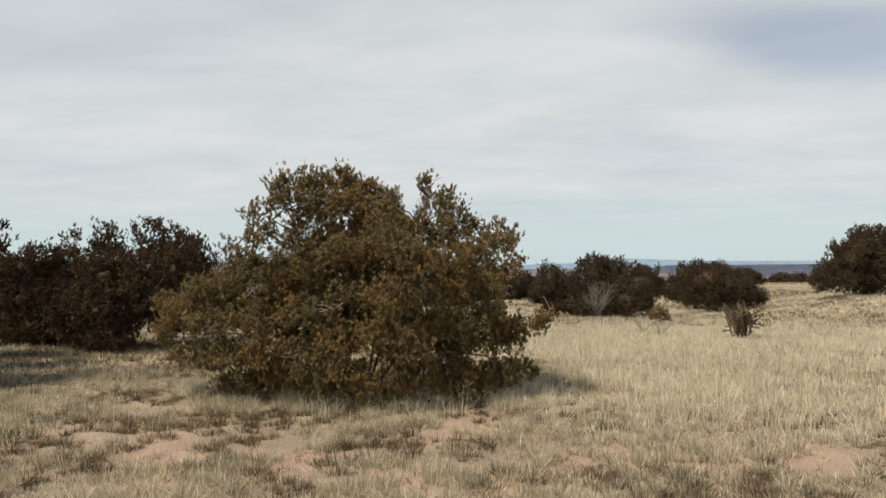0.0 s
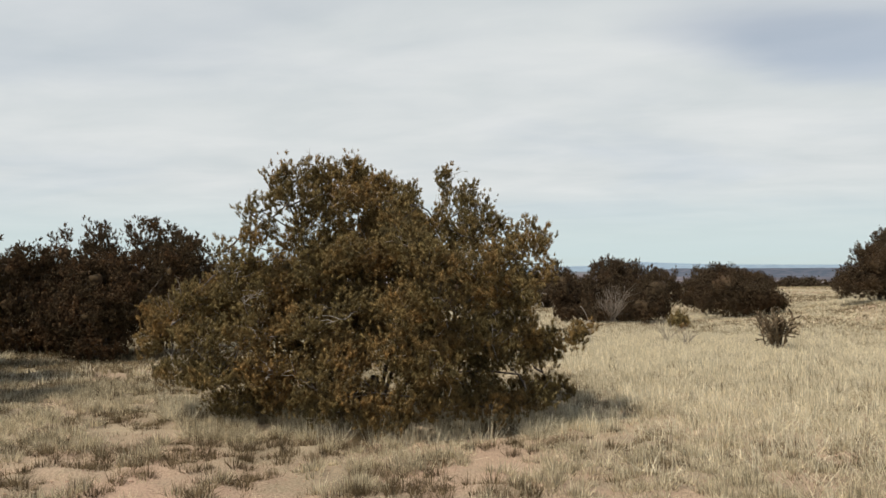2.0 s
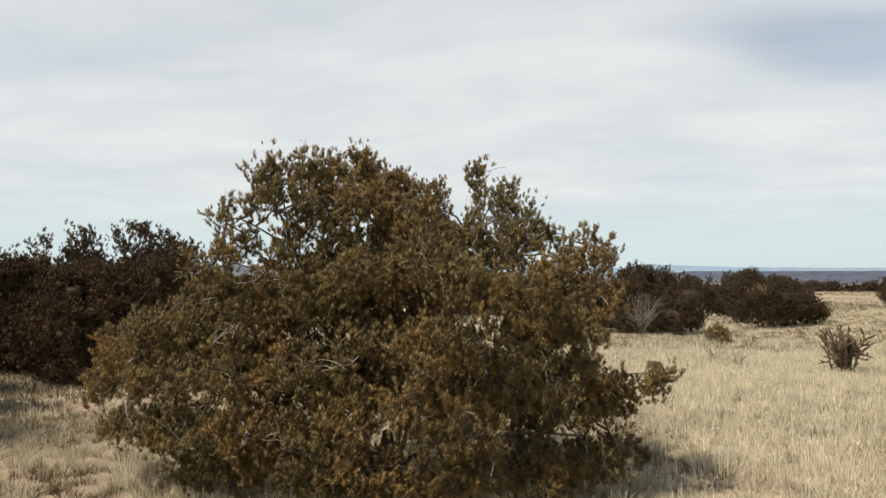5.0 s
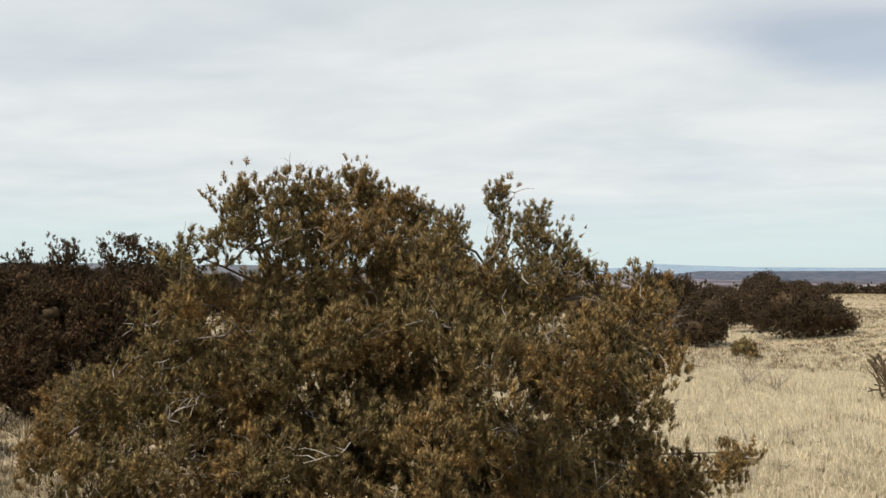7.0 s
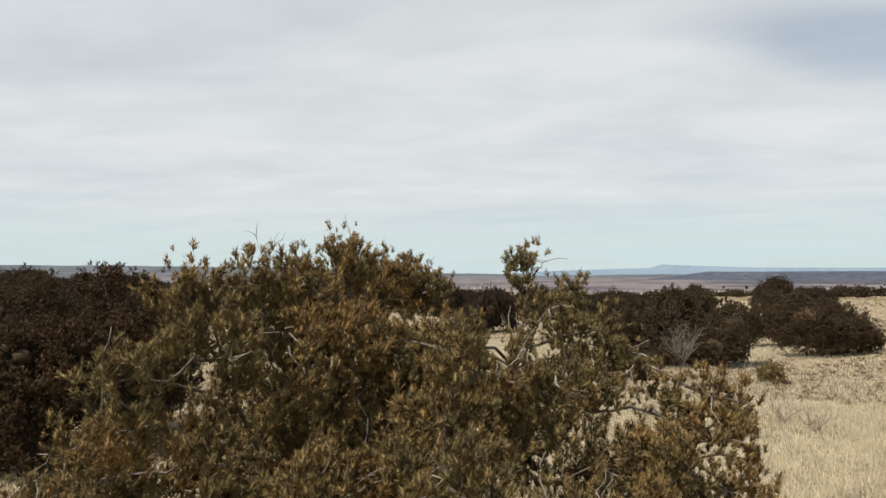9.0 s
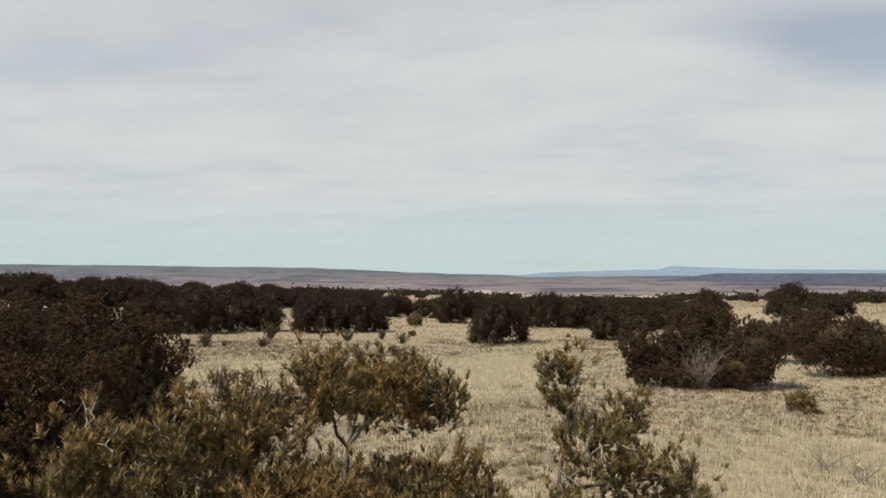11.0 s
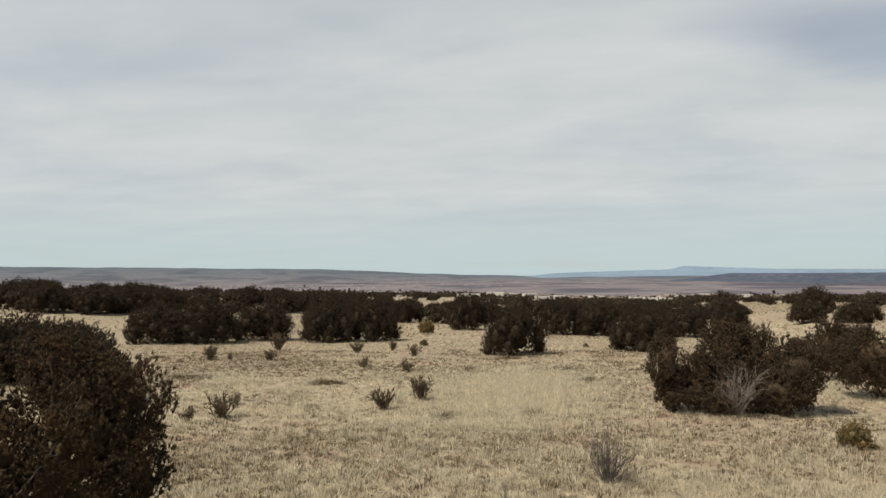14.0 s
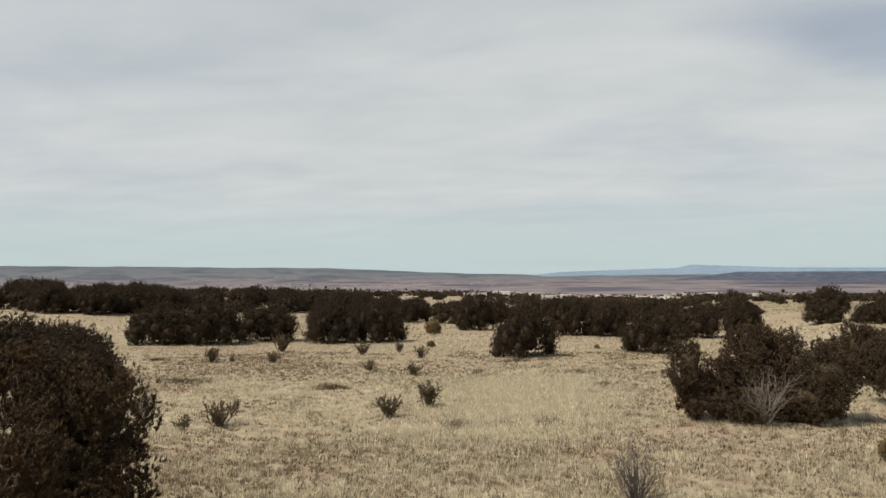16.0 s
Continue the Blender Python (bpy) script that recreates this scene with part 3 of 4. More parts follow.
# ---------------------------------------------------------------- the big juniper in the middle
# lobes: x, y, z, radius, half height
MAIN_TOP = [
    (-2.66, 11.35, 2.46, 0.19, 0.16), (-2.57, 11.35, 2.56, 0.07, 0.11), (-2.45, 11.30, 2.24, 0.28, 0.19), (-2.59, 11.00, 2.17, 0.11, 0.10), (-2.36, 11.50, 2.55, 0.11, 0.16),
    (-2.20, 11.80, 2.48, 0.21, 0.21), (-2.04, 12.20, 2.61, 0.20, 0.24), (-1.90, 12.90, 2.52, 0.24, 0.20), (-1.69, 13.10, 2.43, 0.18, 0.20), (-1.90, 11.90, 2.19, 0.35, 0.23),
    (-2.21, 11.50, 1.98, 0.34, 0.22), (-2.41, 11.20, 1.71, 0.23, 0.21), (-1.86, 12.20, 1.84, 0.33, 0.22),
    (-1.12, 11.30, 2.19, 0.15, 0.16), (-1.01, 11.40, 2.09, 0.08, 0.14), (-1.14, 11.20, 1.92, 0.19, 0.17), (-0.96, 12.00, 1.94, 0.15, 0.16)]
MAIN_SPIRE = [
    (-2.87, 10.95, 2.06, 0.07, 0.16), (-2.68, 10.95, 1.92, 0.08, 0.14), (-2.84, 10.95, 1.78, 0.17, 0.12), (-3.12, 11.10, 1.70, 0.12, 0.13),
    (-3.37, 11.30, 1.60, 0.07, 0.12), (-3.12, 11.30, 1.46, 0.24, 0.11)]
MAIN_PEAK = [
    (-0.88, 12.90, 2.58, 0.10, 0.22), (-0.60, 12.90, 2.44, 0.09, 0.17), (-0.73, 12.70, 2.24, 0.25, 0.18), (-0.38, 12.60, 2.22, 0.13, 0.11),
    (-0.90, 12.40, 2.08, 0.13, 0.15), (-0.60, 12.20, 1.87, 0.29, 0.19)]
MAIN_SHOULDER = [
    (-0.11, 12.60, 1.98, 0.11, 0.12), (-0.07, 12.40, 1.76, 0.21, 0.14), (0.23, 12.30, 1.86, 0.09, 0.13), (0.45, 12.40, 1.78, 0.10, 0.10),
    (0.24, 12.20, 1.60, 0.26, 0.14), (0.57, 12.60, 1.39, 0.05, 0.13), (0.33, 12.00, 1.30, 0.23, 0.16), (0.13, 11.70, 1.08, 0.29, 0.21)]
MAIN_FRONT = [
    (-1.06, 10.90, 1.64, 0.25, 0.22), (-0.73, 10.75, 1.41, 0.26, 0.23), (-0.31, 11.40, 1.40, 0.28, 0.23), (-1.70, 11.20, 1.50, 0.29, 0.23), (-2.18, 11.20, 1.30, 0.29, 0.25),
    (-2.67, 11.20, 1.16, 0.30, 0.22), (-3.20, 11.20, 1.16, 0.27, 0.22), (-3.77, 11.40, 0.99, 0.28, 0.23), (-4.18, 11.50, 0.69, 0.25, 0.21), (-1.57, 10.95, 0.92, 0.28, 0.26),
    (-1.01, 10.70, 0.97, 0.26, 0.25), (-0.57, 10.90, 0.96, 0.26, 0.21), (-2.17, 10.95, 0.72, 0.31, 0.24), (-2.88, 11.00, 0.71, 0.28, 0.25), (-3.55, 11.15, 0.58, 0.31, 0.22)]
MAIN_SKIRT = [
    (-4.44, 11.50, 0.46, 0.18, 0.11), (-0.33, 11.20, 0.58, 0.30, 0.17), (0.68, 11.90, 0.53, 0.19, 0.11), (0.89, 12.00, 0.64, 0.11, 0.10), (0.41, 11.90, 0.37, 0.25, 0.14),
    (-0.02, 11.60, 0.32, 0.27, 0.20), (-1.71, 10.85, 0.40, 0.29, 0.26), (-1.12, 10.75, 0.47, 0.27, 0.26), (-0.71, 10.75, 0.32, 0.26, 0.25), (-1.57, 10.75, 0.00, 0.26, 0.20),
    (-0.94, 10.85, 0.00, 0.26, 0.20), (-2.95, 11.40, 0.13, 0.42, 0.13), (-0.30, 11.40, 0.05, 0.28, 0.15), (0.50, 12.10, -0.11, 0.27, 0.11), (-3.60, 11.40, 0.18, 0.33, 0.12)]
MAIN_BACK = [
    (-2.60, 12.40, 1.20, 0.50, 0.45), (-1.80, 12.90, 1.50, 0.45, 0.45), (-1.50, 12.20, 0.80, 0.55, 0.50), (-0.70, 12.90, 1.40, 0.40, 0.40), (-0.20, 12.80, 1.00, 0.45, 0.40),
    (-3.30, 12.10, 0.90, 0.50, 0.40), (-2.40, 12.10, 0.40, 0.60, 0.40), (-0.90, 12.10, 0.25, 0.60, 0.40), (0.10, 12.30, 0.40, 0.40, 0.30), (-1.90, 13.30, 1.00, 0.50, 0.50),
    (-1.60, 11.60, 1.45, 0.36, 0.32), (-1.25, 12.10, 1.50, 0.40, 0.32), (-0.40, 12.00, 1.45, 0.36, 0.30),
    (-4.00, 12.20, 0.70, 0.45, 0.35), (-4.70, 12.30, 0.75, 0.32, 0.28), (-2.50, 12.90, 1.60, 0.40, 0.35), (-0.50, 12.90, 1.95, 0.30, 0.25)]
MAIN_LEADERS = [
    (-2.20, 12.80, 2.58, 0.06, 0.16), (-2.05, 12.90, 2.58, 0.06, 0.17), (-1.92, 13.00, 2.55, 0.06, 0.16), (-1.80, 13.05, 2.53, 0.06, 0.16), (-1.66, 13.10, 2.48, 0.06, 0.15)]
MAIN_LOW = [
    (-1.90, 11.60, 0.50, 0.42, 0.35), (-1.20, 11.60, 0.70, 0.42, 0.35), (-0.50, 11.60, 0.60, 0.36, 0.30),
    (-2.80, 11.70, 0.60, 0.42, 0.32), (-0.10, 12.00, 0.90, 0.34, 0.28), (-2.30, 11.60, 0.95, 0.36, 0.30),
    (-1.42, 12.45, 2.12, 0.20, 0.16), (-1.28, 12.25, 2.00, 0.20, 0.16), (-1.50, 12.15, 2.00, 0.22, 0.18),
    (-1.69, 12.57, 1.92, 0.28, 0.20), (-1.88, 12.90, 1.88, 0.25, 0.20), (-1.40, 12.60, 1.70, 0.30, 0.25), (-1.20, 12.30, 1.82, 0.22, 0.18), (0.10, 11.90, 1.50, 0.25, 0.20),
    (-2.34, 11.65, 2.36, 0.22, 0.18), (-2.12, 11.45, 2.28, 0.22, 0.18), (-1.70, 11.75, 2.20, 0.22, 0.18),
    (-2.95, 11.70, 1.25, 0.36, 0.30), (-3.50, 11.80, 1.05, 0.36, 0.30), (-2.20, 12.00, 1.45, 0.36, 0.30),
    (-3.90, 11.30, 0.15, 0.30, 0.16), (-3.30, 11.05, 0.12, 0.32, 0.18), (-2.60, 10.95, 0.25, 0.34, 0.24), (-2.10, 10.90, 0.10, 0.32, 0.26), (-2.45, 11.20, -0.12, 0.40, 0.20), (-1.85, 10.95, -0.20, 0.34, 0.18),
    (-1.25, 10.85, -0.22, 0.32, 0.16), (-0.60, 11.00, -0.10, 0.32, 0.20), (-0.15, 11.35, -0.16, 0.34, 0.18), (0.25, 11.75, -0.14, 0.32, 0.18), (0.10, 11.70, 0.60, 0.30, 0.20), (-3.20, 11.40, -0.22, 0.40, 0.14)]
MAIN = juniper("juniper_tree", "wide olive and rust-brown juniper with many stems and bare grey twigs", (-1.7, 11.9),
               six(MAIN_TOP + MAIN_SPIRE + MAIN_PEAK + MAIN_SHOULDER + MAIN_FRONT + MAIN_SKIRT + MAIN_BACK + MAIN_LEADERS + MAIN_LOW), 11,
               spacing=0.115, reach=0.125, each=10, tall=0.080, sprays=30, slim=0.115, gap=0.385, gap_size=0.30, dense=1.25, dead=190, twigs=500, limbs=14)

# ---------------------------------------------------------------- the dark junipers beside it
CLUMP = dict(spacing=0.17, reach=0.17, each=7, tall=0.13, sprays=14, slim=0.18, gap=0.34, bottom=-0.9, heart=0.30, mat=JUNIPER_BROWN_SHADED, twigs=60, limbs=5)
juniper("juniper_tree", "tall rust-brown juniper with a feathery top in a clump", (-11.2, 19.7), [
    (-11.5, 19.5, 2.25, 0.42, 0.4, 0.42), (-11.0, 19.8, 2.2, 0.40, 0.4, 0.42), (-11.9, 19.4, 1.8, 0.5, 0.5, 0.5), (-11.2, 19.6, 1.5, 0.8, 0.7, 0.6),
    (-11.6, 19.3, 0.7, 0.9, 0.8, 0.7), (-10.9, 19.2, 0.1, 0.9, 0.8, 0.6), (-11.9, 19.3, -0.2, 0.8, 0.7, 0.5)], 21, **CLUMP)
juniper("juniper_tree", "dark juniper with open upright leaders beside taller ones", (-10.1, 20.7), [
    (-10.4, 20.5, 2.4, 0.36, 0.4, 0.40), (-9.85, 20.8, 2.2, 0.34, 0.4, 0.40), (-9.4, 20.7, 1.9, 0.36, 0.4, 0.42), (-9.0, 20.6, 1.9, 0.22, 0.3, 0.40), (-10.1, 20.5, 1.5, 0.8, 0.7, 0.6),
    (-9.3, 20.6, 1.1, 0.6, 0.6, 0.6), (-10.0, 20.4, 0.5, 0.9, 0.8, 0.8), (-9.2, 20.4, 0.2, 0.7, 0.7, 0.7), (-8.85, 20.6, 1.35, 0.28, 0.4, 0.3), (-8.75, 20.5, 0.8, 0.28, 0.4, 0.4), (-9.5, 21.6, 1.5, 0.6, 0.6, 0.7), (-10.4, 21.6, 1.4, 0.7, 0.6, 0.7), (-9.6, 21.5, 0.4, 0.8, 0.7, 0.8)], 22, **CLUMP)
juniper("juniper_tree", "low rust-brown juniper before the clump", (-9.8, 18.0), [
    (-9.9, 17.9, 1.15, 0.55, 0.5, 0.5), (-10.4, 18.1, 1.2, 0.5, 0.5, 0.55), (-9.5, 17.9, 0.7, 0.55, 0.5, 0.5), (-9.9, 17.7, 0.3, 0.8, 0.7, 0.6), (-10.5, 17.9, 0.3, 0.7, 0.7, 0.6),
    (-9.2, 18.2, 0.3, 0.5, 0.6, 0.5), (-8.45, 18.9, 1.80, 0.30, 0.35, 0.40), (-8.65, 19.0, 1.30, 0.42, 0.45, 0.50), (-9.0, 19.0, 0.75, 0.5, 0.5, 0.6), (-8.9, 19.1, 0.0, 0.5, 0.6, 0.5), (-9.7, 17.6, -0.3, 0.8, 0.6, 0.3), (-9.5, 18.8, 1.2, 0.55, 0.5, 0.55), (-10.3, 18.9, 1.2, 0.6, 0.5, 0.6), (-10.2, 19.0, 0.3, 0.8, 0.7, 0.7), (-11.0, 18.6, 0.0, 0.9, 0.8, 0.6)], 27, **CLUMP)
juniper("juniper_tree", "low broad juniper in deep shade", (-13.0, 19.2), [
    (-12.6, 19.1, 1.6, 0.45, 0.5, 0.4), (-13.2, 19.2, 1.4, 0.7, 0.7, 0.6), (-14.2, 19.3, 1.1, 0.9, 0.9, 0.7), (-13.0, 19.0, 0.5, 1.1, 0.9, 0.8), (-14.3, 19.2, 0.2, 1.1, 1.0, 0.8), (-12.8, 18.9, -0.2, 0.9, 0.8, 0.5)], 23, **CLUMP)
SHADE = dict(spacing=0.34, reach=0.30, each=7, tall=0.20, sprays=10, slim=0.2, gap=0.30, gap_size=0.5, heart=0.6, mat=JUNIPER_BROWN_SHADED, twigs=30, limbs=4)
juniper("juniper_tree", "tall dark juniper throwing shade over the grass", (-9.0, 11.4), [
    (-9.0, 11.4, 2.5, 0.9, 0.9, 1.0), (-8.5, 11.7, 1.9, 0.8, 0.8, 0.9), (-9.5, 11.2, 1.6, 1.0, 1.1, 1.2), (-8.9, 11.5, 0.5, 1.2, 1.3, 0.9)], 24, **SHADE)
# this juniper and the next stay out of view, added only to cast shade
juniper("juniper_tree", "unseen tall juniper added to shade the grass", (-10.6, 13.2), [
    (-10.6, 13.2, 2.6, 1.0, 1.0, 1.1), (-10.1, 13.6, 1.8, 0.8, 0.9, 0.9), (-11.1, 12.9, 1.5, 1.1, 1.1, 1.2), (-10.6, 13.2, 0.5, 1.3, 1.4, 0.9)], 26, **SHADE)
juniper("juniper_tree", "unseen tall juniper added to shade the clump's foot", (-12.6, 15.2), [
    (-12.6, 15.2, 2.7, 1.1, 1.1, 1.2), (-12.1, 15.6, 1.8, 1.0, 1.1, 1.1), (-13.3, 14.9, 1.5, 1.4, 1.4, 1.4), (-12.6, 15.2, 0.5, 1.5, 1.6, 1.1)], 25, **SHADE)

# ---------------------------------------------------------------- the broken juniper and its neighbours
OPEN = dict(spacing=0.24, reach=0.22, each=10, tall=0.16, sprays=8, slim=0.17, gap=0.24, gap_size=0.5, heart=0.50, bottom=-1.0, mat=JUNIPER_MID, lumps=7, limbs=5)
SPLIT = juniper("juniper_tree", "dark juniper split round a fan of bare silver branches", (3.5, 36.8), [
    (0.95, 37.0, 0.25, 0.75, 0.8, 1.15), (1.40, 37.3, -0.5, 0.8, 0.8, 0.7), (3.10, 38.6, 0.80, 1.0, 0.9, 0.95), (4.20, 38.8, 0.75, 1.0, 0.9, 0.95),
    (5.40, 37.4, 0.15, 1.2, 1.1, 1.05), (3.40, 37.9, -0.1, 1.3, 0.8, 1.0), (2.90, 37.4, -0.6, 1.3, 0.9, 0.7), (4.80, 37.2, -0.6, 1.4, 1.1, 0.7), (2.50, 36.3, -0.9, 0.8, 0.6, 0.4), (3.70, 36.8, -0.9, 1.1, 0.6, 0.45), (2.63, 36.65, -0.85, 0.80, 0.55, 0.55), (1.20, 36.8, -0.75, 0.75, 0.60, 0.50), (1.95, 36.9, -0.55, 0.65, 0.60, 0.65), (2.15, 37.5, 0.05, 0.55, 0.60, 0.75), (4.42, 37.33, -0.80, 0.85, 0.55, 0.60)],
    31, twigs=120, **OPEN)
juniper("juniper_tree", "rounded green juniper on open grass", (9.8, 41.5), [
    (9.4, 41.6, 0.2, 1.4, 1.3, 1.1), (10.6, 41.5, 0.0, 1.5, 1.5, 1.0), (8.6, 42.4, 0.1, 0.9, 0.9, 0.9),
    (9.8, 41.4, -0.7, 1.8, 1.3, 0.8), (11.4, 41.2, -0.6, 1.0, 1.0, 0.7)], 32, twigs=60, **OPEN)
juniper("juniper_tree", "dark green juniper behind a rounded one", (10.1, 48.4), [
    (9.6, 48.2, 0.1, 1.2, 1.2, 1.0), (10.8, 48.6, 0.0, 1.2, 1.2, 0.9), (9.0, 48.6, -0.5, 1.0, 1.0, 0.8), (10.2, 48.4, -0.8, 1.7, 1.4, 0.7)], 34, twigs=30, **OPEN)
juniper("juniper_tree", "upright dark juniper on a low rise", (16.0, 39.5), [
    (15.6, 39.0, 1.35, 1.3, 1.3, 1.1), (16.8, 39.5, 1.75, 1.5, 1.4, 1.2), (15.8, 39.2, 0.5, 2.0, 1.6, 0.9), (17.4, 39.4, 0.6, 1.8, 1.6, 1.0)], 33, twigs=50, **OPEN)


def bare_fan(at, seed, count, reach, lean=(0, 0, 1), mat=None, thick=0.022, spread=0.55):
    """Bare branches that fan out from one root; returns a mesh object in world places about its root."""
    rng = np.random.default_rng(seed)
    lines = []
    for _ in range(count):
        d = unit(np.array(lean, float) + rng.normal(0, spread, 3) * (1, 1, 0.5))
        ln = reach * rng.uniform(0.55, 1.0)
        main = crooked((rng.normal(0, 0.05), rng.normal(0, 0.05), -0.03), d * ln, rng, 6, 0.07)
        lines.append((main, np.linspace(thick * rng.uniform(0.6, 1.0), thick * 0.18, 6)))
        for _ in range(4):
            s = main[rng.integers(2, 6)]
            e = s + unit(d + rng.normal(0, 0.5, 3)) * ln * rng.uniform(0.15, 0.4)
            lines.append((crooked(s, e, rng, 4, 0.1), np.linspace(thick * 0.35, thick * 0.12, 4)))
    return tubes(lines, 4)


v, f = bare_fan((0, 0), 5, 46, 1.75, (0.1, -0.35, 1), thick=0.017, spread=0.45)
fan = tagged(mesh_object("dead_wood", v, f, TWIG, True), kind="stuff")
fan.location = (-0.4, -0.7, 0.15)
under(fan, SPLIT, "fan of bare silver dead branches")


for k, (x, y, z, n) in enumerate(((-2.38, 11.85, 2.42, 5), (-1.95, 12.35, 2.46, 2), (-3.9, 11.2, 0.9, 4))):
    v, f = bare_fan((0, 0), 60 + k, n, 0.42, (0, 0, 1), thick=0.007, spread=0.22)
    bare_tip = mesh_object("dead_branch", v, f, TWIG, True)
    bare_tip.location = Vector((x, y, z)) - MAIN.location
    under(bare_tip, MAIN, "bare grey dead twigs")


def round_juniper(name, seed, wide, tall, spacing, reach, each, tuft, sprays, slim, twigs=30, lumps=46, mat=None):
    """A free-standing juniper at the origin, for copying: a dome of upright lumps down to the ground."""
    rng = np.random.default_rng(seed)
    lobes = [(0, 0, tall * 0.36, wide * 0.36, wide * 0.36, tall * 0.44)]
    for k in range(lumps):
        a, up_ = k * 2.4 + rng.normal(0, 0.3), ((k + 0.5) / lumps) ** 0.8
        rr = wide * 0.38 * math.cos(up_ * 1.35) * rng.uniform(0.88, 1.12)
        m = wide * rng.uniform(0.075, 0.14)
        lobes.append((math.cos(a) * rr, math.sin(a) * rr, tall * (0.10 + 0.66 * math.sin(up_ * 1.45)) * rng.uniform(0.88, 1.08), m, m, m * rng.uniform(1.1, 1.7)))
    pts, outs = bough_points(lobes, spacing, rng, no_floor, 0.22, 0.6, -1.0)
    v, f = joined(hearts(lobes, 0.55, rng), crown_mesh(pts, outs, reach, each, tuft, sprays, slim, rng, no_floor, 1.0))
    v[:, 2] = np.maximum(v[:, 2], 0.02)
    thing = new(name)
    tagged(under(mesh_object("crown", v, f, mat or JUNIPER_FAR), thing), kind="stuff")
    stems = [((crooked((rng.normal(0, 0.08), rng.normal(0, 0.08), -0.25), l[:3], rng, 5, 0.1)), np.linspace(0.09, 0.02, 5)) for l in lobes[1:7]]
    v, f = tubes(stems, 5)
    under(mesh_object("trunk", v, f, BARK, True), thing)
    if twigs:
        pick = rng.choice(len(pts), min(twigs, len(pts)), replace=False)
        v, f = tubes([(crooked(pts[i] * 0.6, pts[i] * 1.02, rng, 4, 0.1), np.linspace(0.018, 0.006, 4)) for i in pick], 3)
        tagged(under(mesh_object("twig_mass", v, f, TWIG), thing), kind="stuff")
    return thing


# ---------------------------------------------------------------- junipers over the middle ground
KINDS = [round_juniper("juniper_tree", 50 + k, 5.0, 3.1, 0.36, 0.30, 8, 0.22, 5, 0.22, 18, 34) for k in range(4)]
# x, y, width, height
ON_THE_FLAT = [
    (-38.5, 62.5, 7, 3.53), (-34.5, 63.5, 6, 3.76), (-32, 68.5, 6.5, 3.42), (-25.6, 68.5, 5.6, 3.65), (-21.8, 70, 5.2, 3.88), (-17.2, 91, 5.8, 4.1),
    (-7.6, 59.6, 5.2, 3.5), (-5.6, 84, 5.4, 3.8), (-2.2, 83, 5.2, 3.5), (1.2, 64.6, 4.8, 3.1), (6.5, 84, 6, 3.2), (3, 78, 4.6, 3.1),
    (12.1, 92, 4.8, 3.4), (24.9, 108, 6, 3.3), (-26.6, 38.7, 5.6, 3), (-29.5, 38.5, 6.5, 3.3), (-20.5, 33, 4.4, 2.6)]
ON_THE_RISE = [
    (-101.8, 109.4, 7.4, 4.2), (-73.9, 86.6, 7.6, 3.7), (-66.5, 80, 6, 3.5), (-62, 82.5, 6.2, 3.6), (-61, 87.5, 6.8, 3.6), (-66.5, 92.5, 5.6, 3.4),
    (-61.5, 95, 5.8, 3.3), (-66, 100.6, 6, 3.4), (-60, 101.6, 5.8, 3.3), (-66, 111.6, 6, 3.3), (-60.5, 113.6, 6, 3.2), (-66.5, 124.3, 6.4, 3.1),
    (-60, 126.3, 6.4, 3.1), (-54, 118, 6, 3.2), (-76.4, 80.1, 4.6, 3.1), (-81, 94, 6.5, 3.6), (-88, 99, 6.5, 3.8), (-72, 95, 6, 3.4)]
DOWN_THE_SLOPE = [
    (12.3, 92.2, 4.4, 3.8), (18.2, 84.6, 4.1, 2.3), (21, 80.7, 3.8, 1.9), (17.6, 117.7, 4.3, 2), (23.5, 86, 3.6, 2), (-37.5, 94.2, 5.6, 3.6),
    (-33.6, 95.5, 5, 3.4), (-35.8, 109.9, 5.8, 3.8), (-30.8, 110.5, 5.6, 3.6), (-36.1, 133, 6.3, 3.3), (-22, 110.7, 5.4, 3.9), (-18.4, 112, 5, 3.6),
    (-7, 122.7, 6.5, 3.6), (-11, 130.7, 6, 3.6), (-15.6, 131.7, 6, 3.5), (-1.7, 119.9, 6.2, 3.4), (2.8, 118, 5.2, 3.1), (7, 121, 6, 3.2),
    (12, 122.5, 6, 3), (7.1, 156, 8, 3.2)]
TREE_LABEL = "dark round juniper standing on pale dry grass"
for k, (x, y, w, h) in enumerate(ON_THE_FLAT + ON_THE_RISE + DOWN_THE_SLOPE):
    if k < len(KINDS):
        t = KINDS[k]
        t.matrix_basis = Matrix.LocRotScale((x, y, float(height(x, y)) - 0.06), Euler((0, 0, k * 1.7)), (w / 5, w / 5, h / 3.2))
    else:
        src = KINDS[k % len(KINDS)]
        t = copy_thing(src, Matrix())
        t.matrix_basis = Matrix.LocRotScale((x, y, float(height(x, y)) - 0.06), Euler((0, 0, k * 1.7)), (w / 5, w / 5, h / 3.2))
    tagged(t, TREE_LABEL, "juniper", "junipers on the grassland")

SMALL = round_juniper("juniper_bush", 71, 1.0, 0.75, 0.12, 0.11, 6, 0.10, 10, 0.16, 14, 16, JUNIPER)
SMALL.matrix_basis = pose(5.35, 31.6, float(height(5.35, 31.6)) - 0.03)
tagged(SMALL, "knee-high young juniper bush in short grass", "bush", "young junipers")
for x, y, s in ((-20.0, 82.0, 2.1), (-2.8, 67.2, 0.5), (-16.0, 66.0, 0.8)):
    b = copy_thing(SMALL, Matrix())
    b.matrix_basis = Matrix.LocRotScale((x, y, float(height(x, y)) - 0.03), Euler((0, 0, s)), (s, s, s * 0.9))

